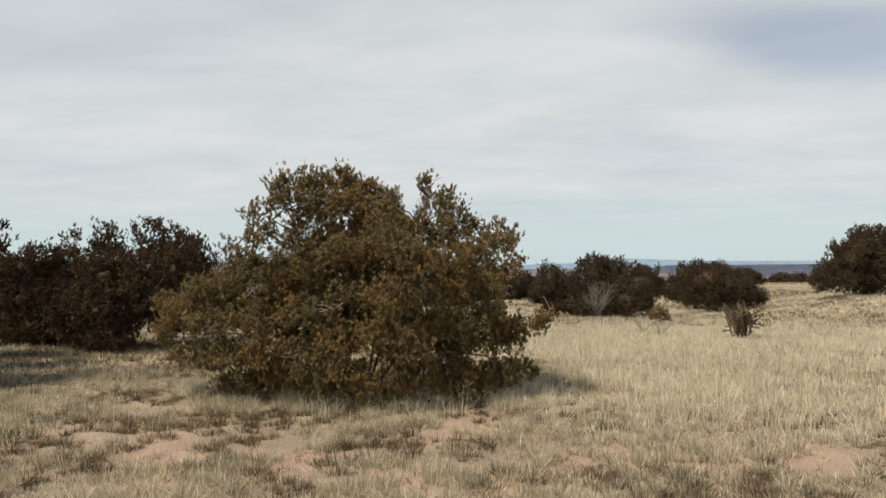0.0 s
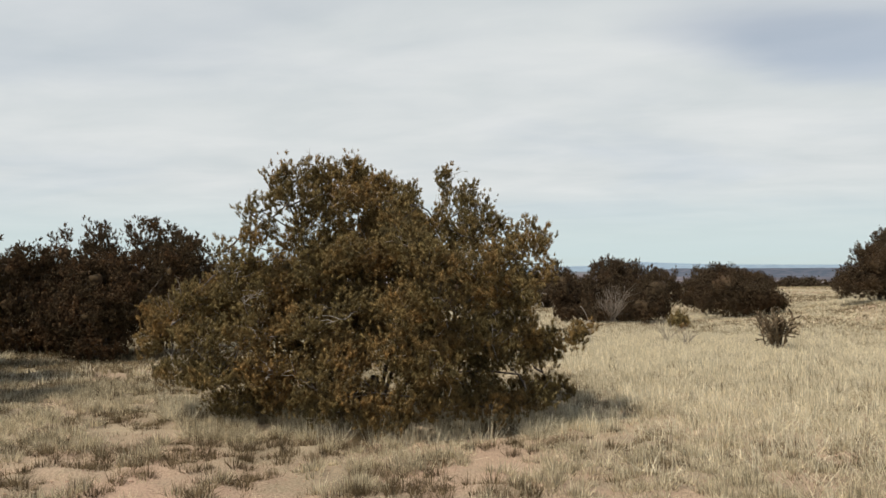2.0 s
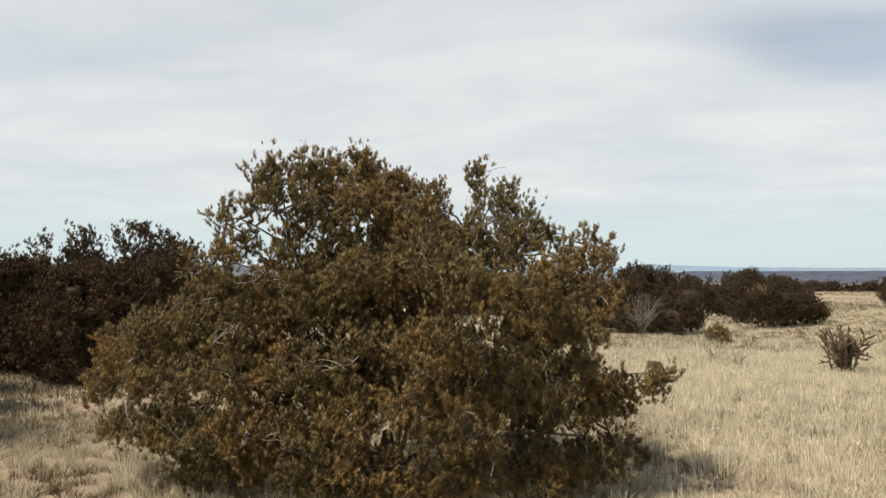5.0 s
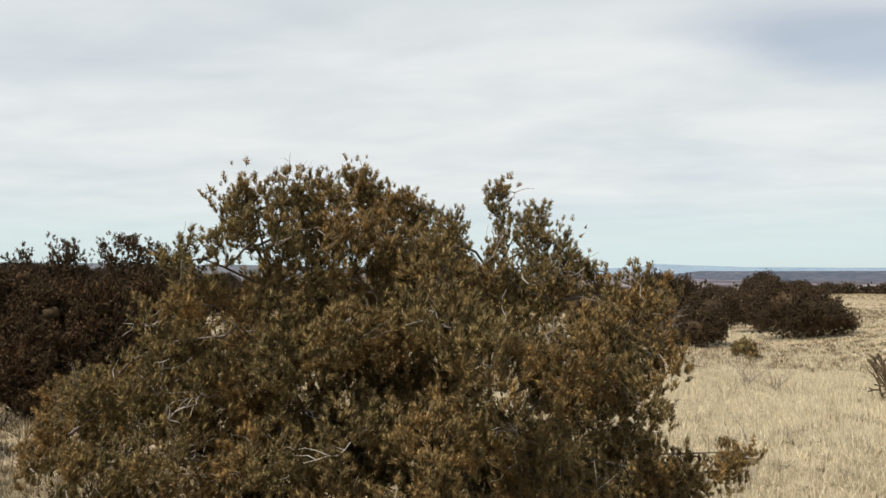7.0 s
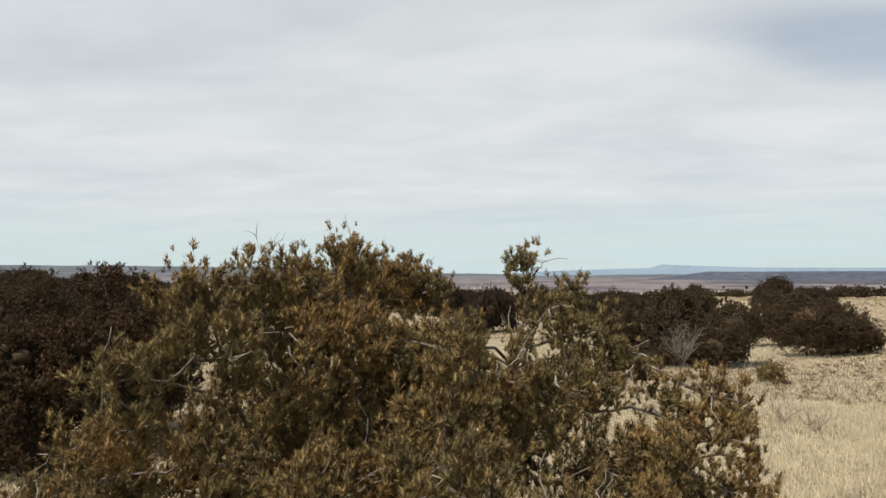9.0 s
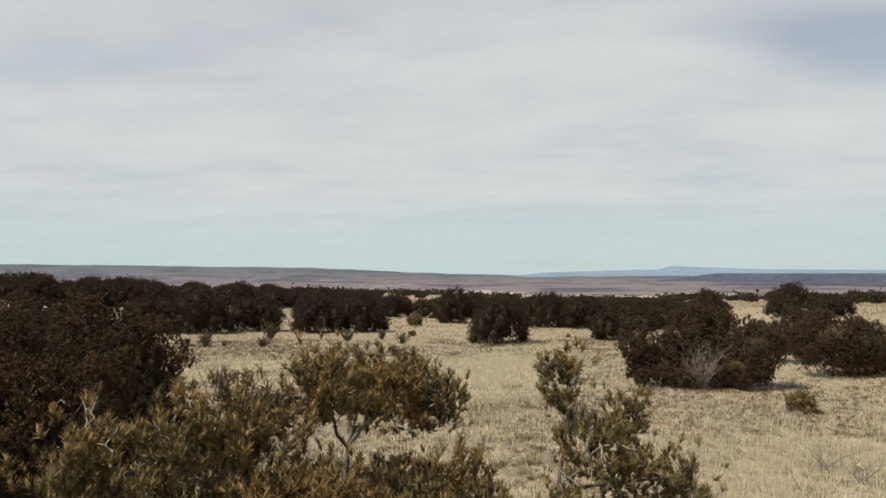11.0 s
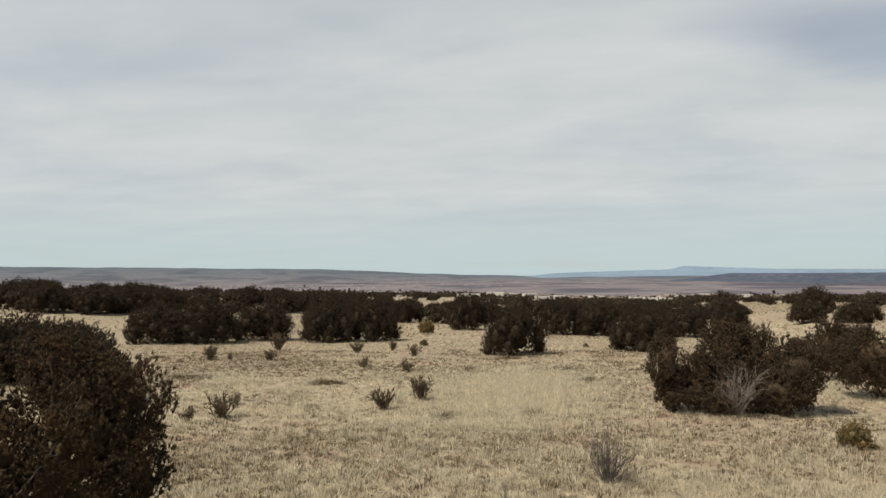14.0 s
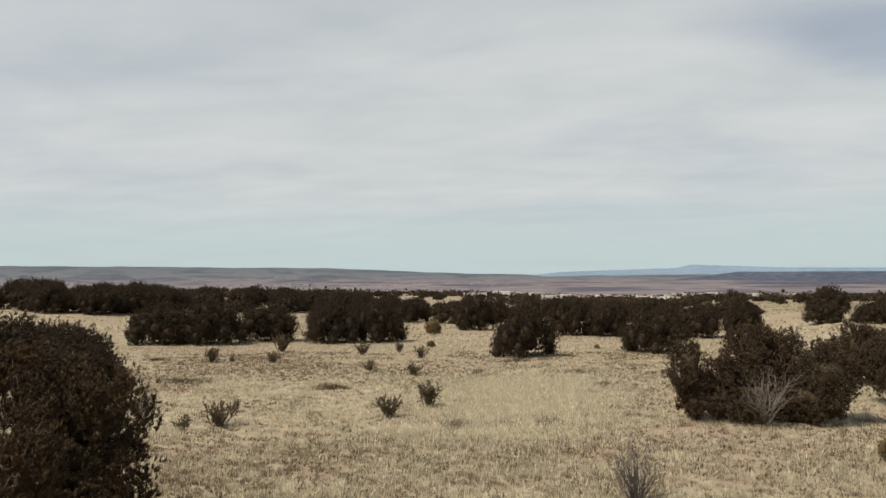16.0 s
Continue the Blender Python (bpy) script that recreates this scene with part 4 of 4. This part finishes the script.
# a thicker belt of them along the rise
rng = np.random.default_rng(77)
for k in range(26):
    a, r = radians(VIEW + rng.uniform(4, 30)), rng.uniform(104, 165)
    x, y = -math.sin(a) * r, 12 + math.cos(a) * r
    w, h = rng.uniform(5.5, 7.5), rng.uniform(2.8, 3.6)
    t = copy_thing(KINDS[k % len(KINDS)], Matrix())
    t.matrix_basis = Matrix.LocRotScale((x, y, float(height(x, y)) - 0.1), Euler((0, 0, k * 2.3)), (w / 5, w / 5, h / 3.2))
    tagged(t, "dark juniper in a thick belt along the rise", "juniper", "junipers on the grassland")

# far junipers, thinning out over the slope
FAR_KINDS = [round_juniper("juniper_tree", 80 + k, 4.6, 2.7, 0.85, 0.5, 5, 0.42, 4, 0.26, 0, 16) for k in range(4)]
rng = np.random.default_rng(90)
spots = []
while len(spots) < 220:
    r = 96 + 190 * rng.random() ** 1.1
    az = radians(VIEW + rng.uniform(-44, 44))
    x, y = -math.sin(az) * r, 12 + math.cos(az) * r
    clump = float(lattice(x, y, 34.0, 21))
    left = smooth(4, 26, math.degrees(az) - VIEW) * smooth(75, 95, r)
    if clump < 0.44 - 0.30 * left or any((x - a) ** 2 + (y - b) ** 2 < 14 for a, b, _ in spots):
        continue
    spots.append((x, y, rng.uniform(0.65, 1.15)))
for k, (x, y, s) in enumerate(spots):
    t = FAR_KINDS[k] if k < 4 else copy_thing(FAR_KINDS[k % 4], Matrix())
    t.matrix_basis = Matrix.LocRotScale((x, y, float(height(x, y)) - 0.1), Euler((0, 0, rng.uniform(0, 6.28))), (s * 1.05, s * 1.05, s * rng.uniform(0.85, 1.1)))
    tagged(t, "small dark juniper on the far slope", "juniper", "junipers of the far slope")


def far_woods():
    """Beyond them, countless junipers as low tufted crowns."""
    rng = np.random.default_rng(91)
    n = 12000
    r = 250 + 1200 * rng.random(n) ** 1.3
    az = np.radians(VIEW + rng.uniform(-48, 48, n))
    x, y = -np.sin(az) * r, np.cos(az) * r
    ok = lattice(x, y, 70.0, 22) + 0.3 * lattice(x, y, 20.0, 23) > 0.44 + 0.20 * smooth(700, 1300, r)
    x, y = x[ok], y[ok]
    c = np.repeat(np.stack([x, y, height(x, y) + 0.6], 1), 7, 0)
    c = c + rng.normal(0, 1, c.shape) * (1.7, 1.7, 0.6)
    a = unit(np.array([[0, 0, 1.0]]) + rng.normal(0, 0.5, c.shape))
    v, f = plumes(c, a, rng.uniform(1.2, 2.0, len(c)), 3, rng, slim=0.6, spread=0.7)
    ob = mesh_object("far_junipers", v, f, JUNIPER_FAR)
    tagged(ob, "countless dark junipers dotting the valley side", "woodland", kind="stuff")


far_woods()

# ---------------------------------------------------------------- cholla, twiggy shrubs


def cholla(name, seed, tall, wide, stems=9):
    """A cane cactus: a few jointed, knobbly stems that branch and branch again, upwards."""
    rng = np.random.default_rng(seed)
    thing = new(name)

    def joint(s, e, n, r):
        line = crooked(s, e, rng, n, 0.05)
        rad = r * (1 + 0.28 * np.sin(np.arange(n) * 2.2))
        rad[-1] *= 0.45
        return line, rad

    for k in range(stems):
        a = k * 2.4 + rng.normal(0, 0.3)
        lean = rng.uniform(0.15, 1.0) * wide * 0.5
        p = np.array([rng.normal(0, 0.06), rng.normal(0, 0.06), -0.03])
        e = p + np.array([math.cos(a) * lean, math.sin(a) * lean, tall * rng.uniform(0.45, 0.85)])
        main = joint(p, e, 8, 0.018)
        lines = [main]
        for _ in range(7):
            s = main[0][rng.integers(2, 8)]
            d = unit((e - p) * 0.5 + rng.normal(0, 0.35, 3) + (0, 0, 0.25))
            e2 = s + d * tall * rng.uniform(0.12, 0.26)
            side = joint(s, e2, 5, 0.016)
            lines.append(side)
            for _ in range(2):
                s3 = side[0][rng.integers(2, 5)]
                lines.append(joint(s3, s3 + unit(d + rng.normal(0, 0.5, 3) + (0, 0, 0.4)) * tall * rng.uniform(0.06, 0.14), 4, 0.015))
        v, f = tubes(lines, 5)
        under(mesh_object("stem", v, f, CHOLLA, True), thing)
    return thing


CH = [cholla("cholla_cactus", 108, 1.0, 0.80, 24), cholla("cholla_cactus", 102, 0.85, 1.05, 20), cholla("cholla_cactus", 103, 0.70, 0.75, 16)]
CHOLLAS = [(6.05, 22.0, 1.05, 0), (-9.25, 34.9, 0.95, 1), (-8.45, 37.3, 1.0, 0), (-11.75, 46.6, 1.0, 2), (-14.75, 31.0, 0.7, 2),
           (-14.05, 31.9, 1.0, 1), (-14.9, 34.3, 0.6, 2), (-26.2, 50.6, 1.05, 0), (-25.0, 50.9, 0.65, 2), (-25.5, 58.6, 1.4, 0),
           (-22.3, 51.2, 0.9, 1), (-18.8, 57.8, 1.1, 1), (-15.0, 48.7, 0.85, 2), (-14.2, 56.7, 1.0, 1), (-17.0, 60.7, 0.8, 0)]
used = set()
for x, y, s, k in CHOLLAS:
    t = CH[k] if k not in used else copy_thing(CH[k], Matrix())
    used.add(k)
    t.matrix_basis = Matrix.LocRotScale((x, y, float(height(x, y))), Euler((0, 0, x * 3)), (s, s, s))
    tagged(t, "waist-high branching cholla cactus in dry grass", "cactus", "chollas in the grass")


def twig_shrub(x, y, tall, seed, count, label, mat=TWIG, spread=0.42):
    v, f = bare_fan((0, 0), seed, count, tall, (0, 0, 1), thick=0.013, spread=spread)
    ob = mesh_object("twig_shrub", v, f, mat, True)
    ob.location = (x, y, float(height(x, y)))
    tagged(ob, label, "shrub", "bare shrubs")


twig_shrub(-1.2, 26.5, 1.25, 201, 70, "leafless brown shrub of thin upright twigs", BARK, 0.5)
twig_shrub(3.75, 24.1, 0.75, 202, 9, "small leafless shrub of a few grey twigs")
twig_shrub(-3.2, 24.6, 0.6, 203, 12, "low leafless shrub between grass tufts")
twig_shrub(4.2, 23.4, 0.6, 204, 10, "low leafless shrub among pale grass")

# ---------------------------------------------------------------- houses in the valley


def house(name, seed, mat):
    """A low flat-roofed house: walls with a parapet, roof, door and windows."""
    rng = np.random.default_rng(seed)
    w, d, h = rng.uniform(7, 12), rng.uniform(6, 10), rng.uniform(3.0, 3.8)
    thing = new(name)

    def block(part_name, x0, x1, y0, y1, z0, z1, m):
        bm = bmesh.new()
        bmesh.ops.create_cube(bm, size=1.0, matrix=Matrix.LocRotScale(((x0 + x1) / 2, (y0 + y1) / 2, (z0 + z1) / 2), None, (x1 - x0, y1 - y0, z1 - z0)))
        bmesh.ops.bevel(bm, geom=list(bm.edges), offset=0.08, segments=1, affect="EDGES")
        me = bpy.data.meshes.new(part_name)
        bm.to_mesh(me)
        bm.free()
        me.materials.append(m)
        return under(new(part_name, me), thing)

    block("wall", -w / 2, w / 2, -d / 2, -d / 2 + 0.4, -2, h, mat)
    block("wall", -w / 2, w / 2, d / 2 - 0.4, d / 2, -2, h, mat)
    block("wall", -w / 2, -w / 2 + 0.4, -d / 2 + 0.403, d / 2 - 0.403, -2, h, mat)
    block("wall", w / 2 - 0.4, w / 2, -d / 2 + 0.403, d / 2 - 0.403, -2, h, mat)
    block("roof", -w / 2 + 0.41, w / 2 - 0.41, -d / 2 + 0.41, d / 2 - 0.41, h - 0.7, h - 0.35, ROOF)
    for k in range(3):
        x = -w / 2 + w * (0.2 + 0.3 * k)
        block("door" if k == 1 else "window", x - 0.7, x + 0.7, -d / 2 - 0.06, -d / 2 - 0.003, 0.05 if k == 1 else 1.0, 2.1, GLASS)
    return thing


HOUSES = [house("house", 301, ADOBE), house("house", 302, PALE), house("house", 303, ADOBE), house("house", 304, PALE)]
rng = np.random.default_rng(305)
for k in range(190):
    r = 300 + 600 * rng.random() ** 0.8
    az = VIEW + (rng.uniform(-36, 8) if k % 4 else rng.uniform(-36, -10))
    a = radians(az)
    x, y = -math.sin(a) * r, math.cos(a) * r
    t = HOUSES[k] if k < 4 else copy_thing(HOUSES[k % 4], Matrix())
    t.matrix_basis = Matrix.LocRotScale((x, y, float(height(x, y)) + rng.uniform(-3.3, -0.3)), Euler((0, 0, a + rng.normal(0, 0.5))), None)
    tagged(t, "low flat-roofed stucco house among junipers" if k % 2 == 0 else "low pale flat-roofed house in the valley", "house", "houses in the valley")



def far_town():
    """Countless low buildings of the town on the valley floor, too far to tell apart."""
    rng = np.random.default_rng(306)
    n = 320
    az = np.radians(VIEW + np.where(rng.random(n) < 0.75, rng.normal(13, 5, n), rng.uniform(-6, 30, n)))
    r = rng.normal(2500, 260, n).clip(1700, 3200)
    x, y = -np.sin(az) * r, np.cos(az) * r
    w, d, h = rng.uniform(4, 11, n), rng.uniform(4, 9, n), rng.uniform(1.4, 3.0, n)
    corner = np.array([[-1, -1, 0], [1, -1, 0], [1, 1, 0], [-1, 1, 0], [-1, -1, 1], [1, -1, 1], [1, 1, 1], [-1, 1, 1]], float)
    v = np.stack([x, y, height(x, y) - 0.3], 1)[:, None] + corner[None] * np.stack([w / 2, d / 2, h], 1)[:, None]
    quad = np.array([[0, 1, 5, 4], [1, 2, 6, 5], [2, 3, 7, 6], [3, 0, 4, 7], [4, 5, 6, 7]])
    f = (np.arange(n) * 8)[:, None, None] + quad[None]
    # stucco greyed and dimmed: the haze sits in its colour
    ob = mesh_object("far_town", v.reshape(-1, 3), f.reshape(-1, 4), plaster_material("hazy_stucco", (0.34, 0.31, 0.30)))
    tagged(ob, "pale scattered buildings of a distant valley town", "town", kind="stuff")


far_town()

# ---------------------------------------------------------------- grass
CLUMPS = [(-14.0, 41.1, 1.1), (-6.7, 33.7, 0.5), (-3.5, 49.7, 0.9), (-7.5, 55.9, 0.9), (-2.0, 44.6, 0.5), (-21.8, 41.5, 1.6), (-21.6, 37.5, 0.9), (-30.3, 50.8, 0.7), (-3.8, 35.1, 0.4), (-8.8, 49.1, 0.2)]   # x, y, width


def tufts(name, label, x, y, tall, blades, width, mat, rng, splay=0.45, ring=0.30):
    """Grass tufts: fans of fine pointed blades."""
    n = len(x)
    z = height(x, y) - 0.01
    base = np.repeat(np.stack([x, y, z], 1), blades, 0)
    t = np.repeat(tall, blades) * rng.uniform(0.45, 1.15, n * blades)
    a = rng.uniform(0, 6.283, n * blades)
    out = np.abs(rng.normal(0, splay, n * blades))
    off = np.repeat(tall, blades) * ring * rng.random(n * blades) ** 0.5
    d = np.stack([np.cos(a), np.sin(a), 0 * a], 1)
    root = base + d * off[:, None]
    b = rng.uniform(0, 6.283, n * blades)
    side = np.stack([np.cos(b), np.sin(b), 0 * b], 1) * (width * rng.uniform(0.6, 1.3, n * blades))[:, None]
    up = np.array([[0, 0, 1.0]])
    tip = root + (d * out[:, None] + up * (1 - 0.35 * out)[:, None].clip(0.3)) * t[:, None]
    v = np.stack([root - side, root + side, tip], 1).reshape(-1, 3)
    f = np.arange(n * blades * 3).reshape(-1, 3)
    ob = mesh_object(name, v, f, mat)
    return tagged(ob, label, "grass", kind="stuff")


def field(n, r0, r1, half, rng, power=0.5):
    """Plan places in a wedge along the camera's way."""
    u = rng.random(n)
    r = np.sqrt(r0 ** 2 + (r1 ** 2 - r0 ** 2) * u)
    a = np.radians(rng.uniform(-half, half, n) + 11.5)
    return 0.5 - np.sin(a) * r, 1.5 + np.cos(a) * r


def bare(x, y):
    """How bare the soil is: red patches before the big juniper and along a faint track."""
    p = lattice(x, y, 1.1, 31) * 0.55 + lattice(x, y, 0.45, 32) * 0.45
    front = smooth(7.5, 9.0, y) * smooth(11.8, 10.8, y + 0.0 * x) * smooth(-5.5, -3.5, x) * smooth(2.2, 1.0, x)
    return p + 0.15 * front


def lush(x, y):
    """How much tall pale grass there is: thick on the open side of the big juniper."""
    side = smooth(0.6, 2.6, x + 0.12 * (y - 11)) * smooth(9.0, 12.5, y + 0.2 * x)
    return np.clip(side * (0.45 + 0.9 * lattice(x, y, 3.0, 33)) + smooth(22, 30, y) * lattice(x, y, 5.0, 34), 0, 1)


rng = np.random.default_rng(401)
x, y = field(16000, 3.6, 15, 42, rng)
ok = (hummock(x, y) > 0.50) & (bare(x, y) < 0.76) & (rng.random(len(x)) > 0.6 * lush(x, y))
x, y = x[ok], y[ok]
tufts("dry_grass", "dense bunches of short grey-tan grass", x, y, rng.uniform(0.07, 0.17, len(x)) * (0.7 + 0.6 * lattice(x, y, 1.3, 41)), 36, 0.0038, TAN_GRASS, rng, 0.62, 0.42)
x, y = field(9000, 3.6, 14, 42, rng)
ok = ((bare(x, y) < 0.70) | (rng.random(len(x)) < 0.12)) & (rng.random(len(x)) > 0.6 * lush(x, y))
x, y = x[ok], y[ok]
tufts("dry_grass", "thin short grass between the bunches", x, y, rng.uniform(0.04, 0.11, len(x)), 14, 0.0030, TAN_GRASS, rng, 0.8, 0.6)
x, y = field(11000, 3.6, 14, 42, rng)
ok = ((bare(x, y) < 0.72) | (rng.random(len(x)) < 0.10)) & (rng.random(len(x)) > 0.6 * lush(x, y))
x, y = x[ok], y[ok]
tufts("weathered_shade_grass", "low grey-brown thatch of old grass", x, y, rng.uniform(0.025, 0.07, len(x)), 15, 0.0034, THATCH_SHADE, rng, 1.1, 0.7)
x, y = field(21000, 4.5, 26, 40, rng)
ok = rng.random(len(x)) < lush(x, y) * 0.95
x, y = x[ok], y[ok]
tufts("pale_grass", "knee-high pale straw grass, dense and fine", x, y, rng.uniform(0.13, 0.32, len(x)), 20, 0.0046, STRAW, rng, 0.85, 0.7)
x, y = field(22000, 13, 32, 42, rng)
ok = (bare(x, y) < 0.74) & (rng.random(len(x)) > 0.5 * lush(x, y))
x, y = x[ok], y[ok]
tufts("dry_grass", "short tan bunch grass over open ground", x, y, rng.uniform(0.07, 0.19, len(x)), 9, 0.0066, GREY_GRASS, rng, 0.7)
# dark thatch, in patches that imitate the bunches' shadows
x, y = field(50000, 13, 62, 44, rng)
ok = lattice(x, y, 1.5, 47) * 0.45 + lattice(x, y, 0.45, 48) * 0.35 + lattice(x, y, 8.0, 58) * 0.45 > 0.575
x, y = x[ok], y[ok]
tufts("weathered_shade_grass", "grey-brown thatch scattered over the plain", x, y, rng.uniform(0.07, 0.17, len(x)), 8, 0.0145, THATCH_SHADE, rng, 0.9, 0.6)
x, y = field(26000, 15, 46, 44, rng)
ok = lattice(x, y, 1.9, 55) * 0.5 + lattice(x, y, 0.6, 56) * 0.5 > 0.52
x, y = x[ok], y[ok]
tufts("pale_grass", "straw bunches standing over the plain", x, y, rng.uniform(0.10, 0.30, len(x)) * (0.6 + 0.8 * lattice(x, y, 4.0, 57)), 15, 0.0072, STRAW, rng, 0.6, 0.6)
x, y = field(52000, 26, 75, 44, rng)
ok = lattice(x, y, 2.2, 35) * 0.6 + lattice(x, y, 0.8, 36) * 0.4 > 0.34
x, y = x[ok], y[ok]
drift = np.exp(-(((x + 5.4) / 3.0) ** 2 + ((y - 40) / 7.5) ** 2))   # one thick pale drift in the open
half = rng.random(len(x)) < 0.15 + 0.5 * lattice(x, y, 9.0, 37) + drift
tufts("dry_grass", "tan bunch grass scattered over the plain", x[~half], y[~half], rng.uniform(0.07, 0.18, (~half).sum()), 6, 0.014, GREY_GRASS, rng, 0.8)
tufts("pale_grass", "pale straw grass in soft drifts", x[half], y[half], rng.uniform(0.12, 0.26, half.sum()), 6, 0.012, STRAW, rng, 0.6)
x, y = field(40000, 75, 210, 46, rng)
ok = lattice(x, y, 5.0, 38) > 0.36
x, y = x[ok], y[ok]
tufts("dry_grass", "distant tufts of dry grass", x, y, rng.uniform(0.14, 0.32, len(x)), 4, 0.06, GREY_GRASS, rng, 0.8)
x, y = -5.4 + rng.normal(0, 2.1, 5200), 40 + rng.normal(0, 5.2, 5200)
tufts("pale_grass", "thick drift of fine pale straw grass", x, y, rng.uniform(0.16, 0.34, len(x)), 12, 0.010, STRAW, rng, 0.8, 0.7)
# dark old bunches in the short grass, standing in for its shaded sides
x, y = field(8500, 3.6, 15, 42, rng)
ok = (lattice(x, y, 0.8, 71) * 0.5 + lattice(x, y, 0.28, 72) * 0.5 + 0.10 * smooth(-0.5, -4.0, x) > 0.55) & (rng.random(len(x)) > 0.8 * lush(x, y))
x, y = x[ok], y[ok]
tufts("weathered_shade_grass", "dark brown old grass standing in for shade between bunches", x, y, rng.uniform(0.07, 0.15, len(x)), 40, 0.0036, THATCH_SHADE, rng, 0.75, 0.5)
x, y = field(15000, 14, 31, 44, rng)
ok = lattice(x, y, 0.9, 75) * 0.45 + lattice(x, y, 0.35, 76) * 0.35 + 0.3 * smooth(3.0, -7.0, x) > 0.60
x, y = x[ok], y[ok]
tufts("weathered_shade_grass", "brown old bunches between the straw", x, y, rng.uniform(0.08, 0.18, len(x)), 16, 0.0065, THATCH_SHADE, rng, 0.8, 0.5)
# low matted clumps out on the plain
for k, (cx, cy, w) in enumerate(CLUMPS):
    n = int(90 * w + 25)
    x, y = cx + rng.normal(0, 0.42 * w, n), cy + rng.normal(0, 0.40, n)
    tufts("weathered_shade_grass", "low matted dark clump of old grass", x, y, rng.uniform(0.10, 0.30, n), 12, 0.010, THATCH_SHADE, rng, 0.7, 0.5)
# the same grassland round about and behind
a, r = rng.uniform(0, 2 * math.pi, 17000), 1.0 + 24.0 * np.sqrt(rng.random(17000))
x, y = 0.5 - np.sin(a) * r, 1.5 + np.cos(a) * r
turned = np.abs((np.degrees(a) - 11.5 + 180) % 360 - 180)
ok = (turned > 41) | (r < 3.7)
x, y = x[ok], y[ok]
ok = (hummock(x, y) > 0.40) & (bare(x, y) < 0.80) & (np.hypot(x - 0.985, y - 2.51) > 0.9)
x, y = x[ok], y[ok]
tufts("dry_grass", "dense bunches of short tan grass all round", x, y, rng.uniform(0.07, 0.17, len(x)), 18, 0.0060, TAN_GRASS, rng, 0.7, 0.5)
tufts("weathered_shade_grass", "old brown grass between the bunches", x[::2] + 0.15, y[::2] - 0.1, rng.uniform(0.05, 0.11, len(x[::2])), 14, 0.0060, THATCH_SHADE, rng, 0.9, 0.6)
# taller bunches round the foot of the big juniper
a = rng.uniform(3.2, 6.6, 150)
x = -1.5 + np.cos(a) * rng.uniform(2.1, 3.0, 150)
y = 12.0 + np.sin(a) * rng.uniform(0.9, 1.6, 150)
ok = lattice(x, y, 0.7, 49) > 0.42
x, y = x[ok], y[ok]
tufts("pale_grass", "tall straw bunches at the foot of the juniper", x, y, rng.uniform(0.10, 0.40, len(x)), 40, 0.0030, STRAW, rng, 0.55)


def pebbles():
    """Grit and small stones lying on the bare soil."""
    rng = np.random.default_rng(402)
    x, y = field(9000, 3.8, 13, 40, rng)
    ok = bare(x, y) > 0.55
    x, y = x[ok], y[ok]
    s = rng.uniform(0.003, 0.009, len(x)) * (1 + 1.5 * (rng.random(len(x)) < 0.02))
    shape = np.array([[1, 0, 0], [-1, 0, 0], [0, 1, 0], [0, -1, 0], [0, 0, 0.7], [0, 0, -0.7]], float)
    tri = np.array([[0, 2, 4], [2, 1, 4], [1, 3, 4], [3, 0, 4], [2, 0, 5], [1, 2, 5], [3, 1, 5], [0, 3, 5]])
    v = np.stack([x, y, height(x, y) + 0.002], 1)[:, None] + shape[None] * s[:, None, None] * rng.uniform(0.6, 1.4, (len(x), 6, 1))
    f = (np.arange(len(x)) * 6)[:, None, None] + tri[None]
    ob = mesh_object("pebbles", v.reshape(-1, 3), f.reshape(-1, 3), plaster_material("red_grit", (0.42, 0.27, 0.19)))
    tagged(ob, "reddish grit and small stones on bare soil", "gravel", kind="stuff")


pebbles()
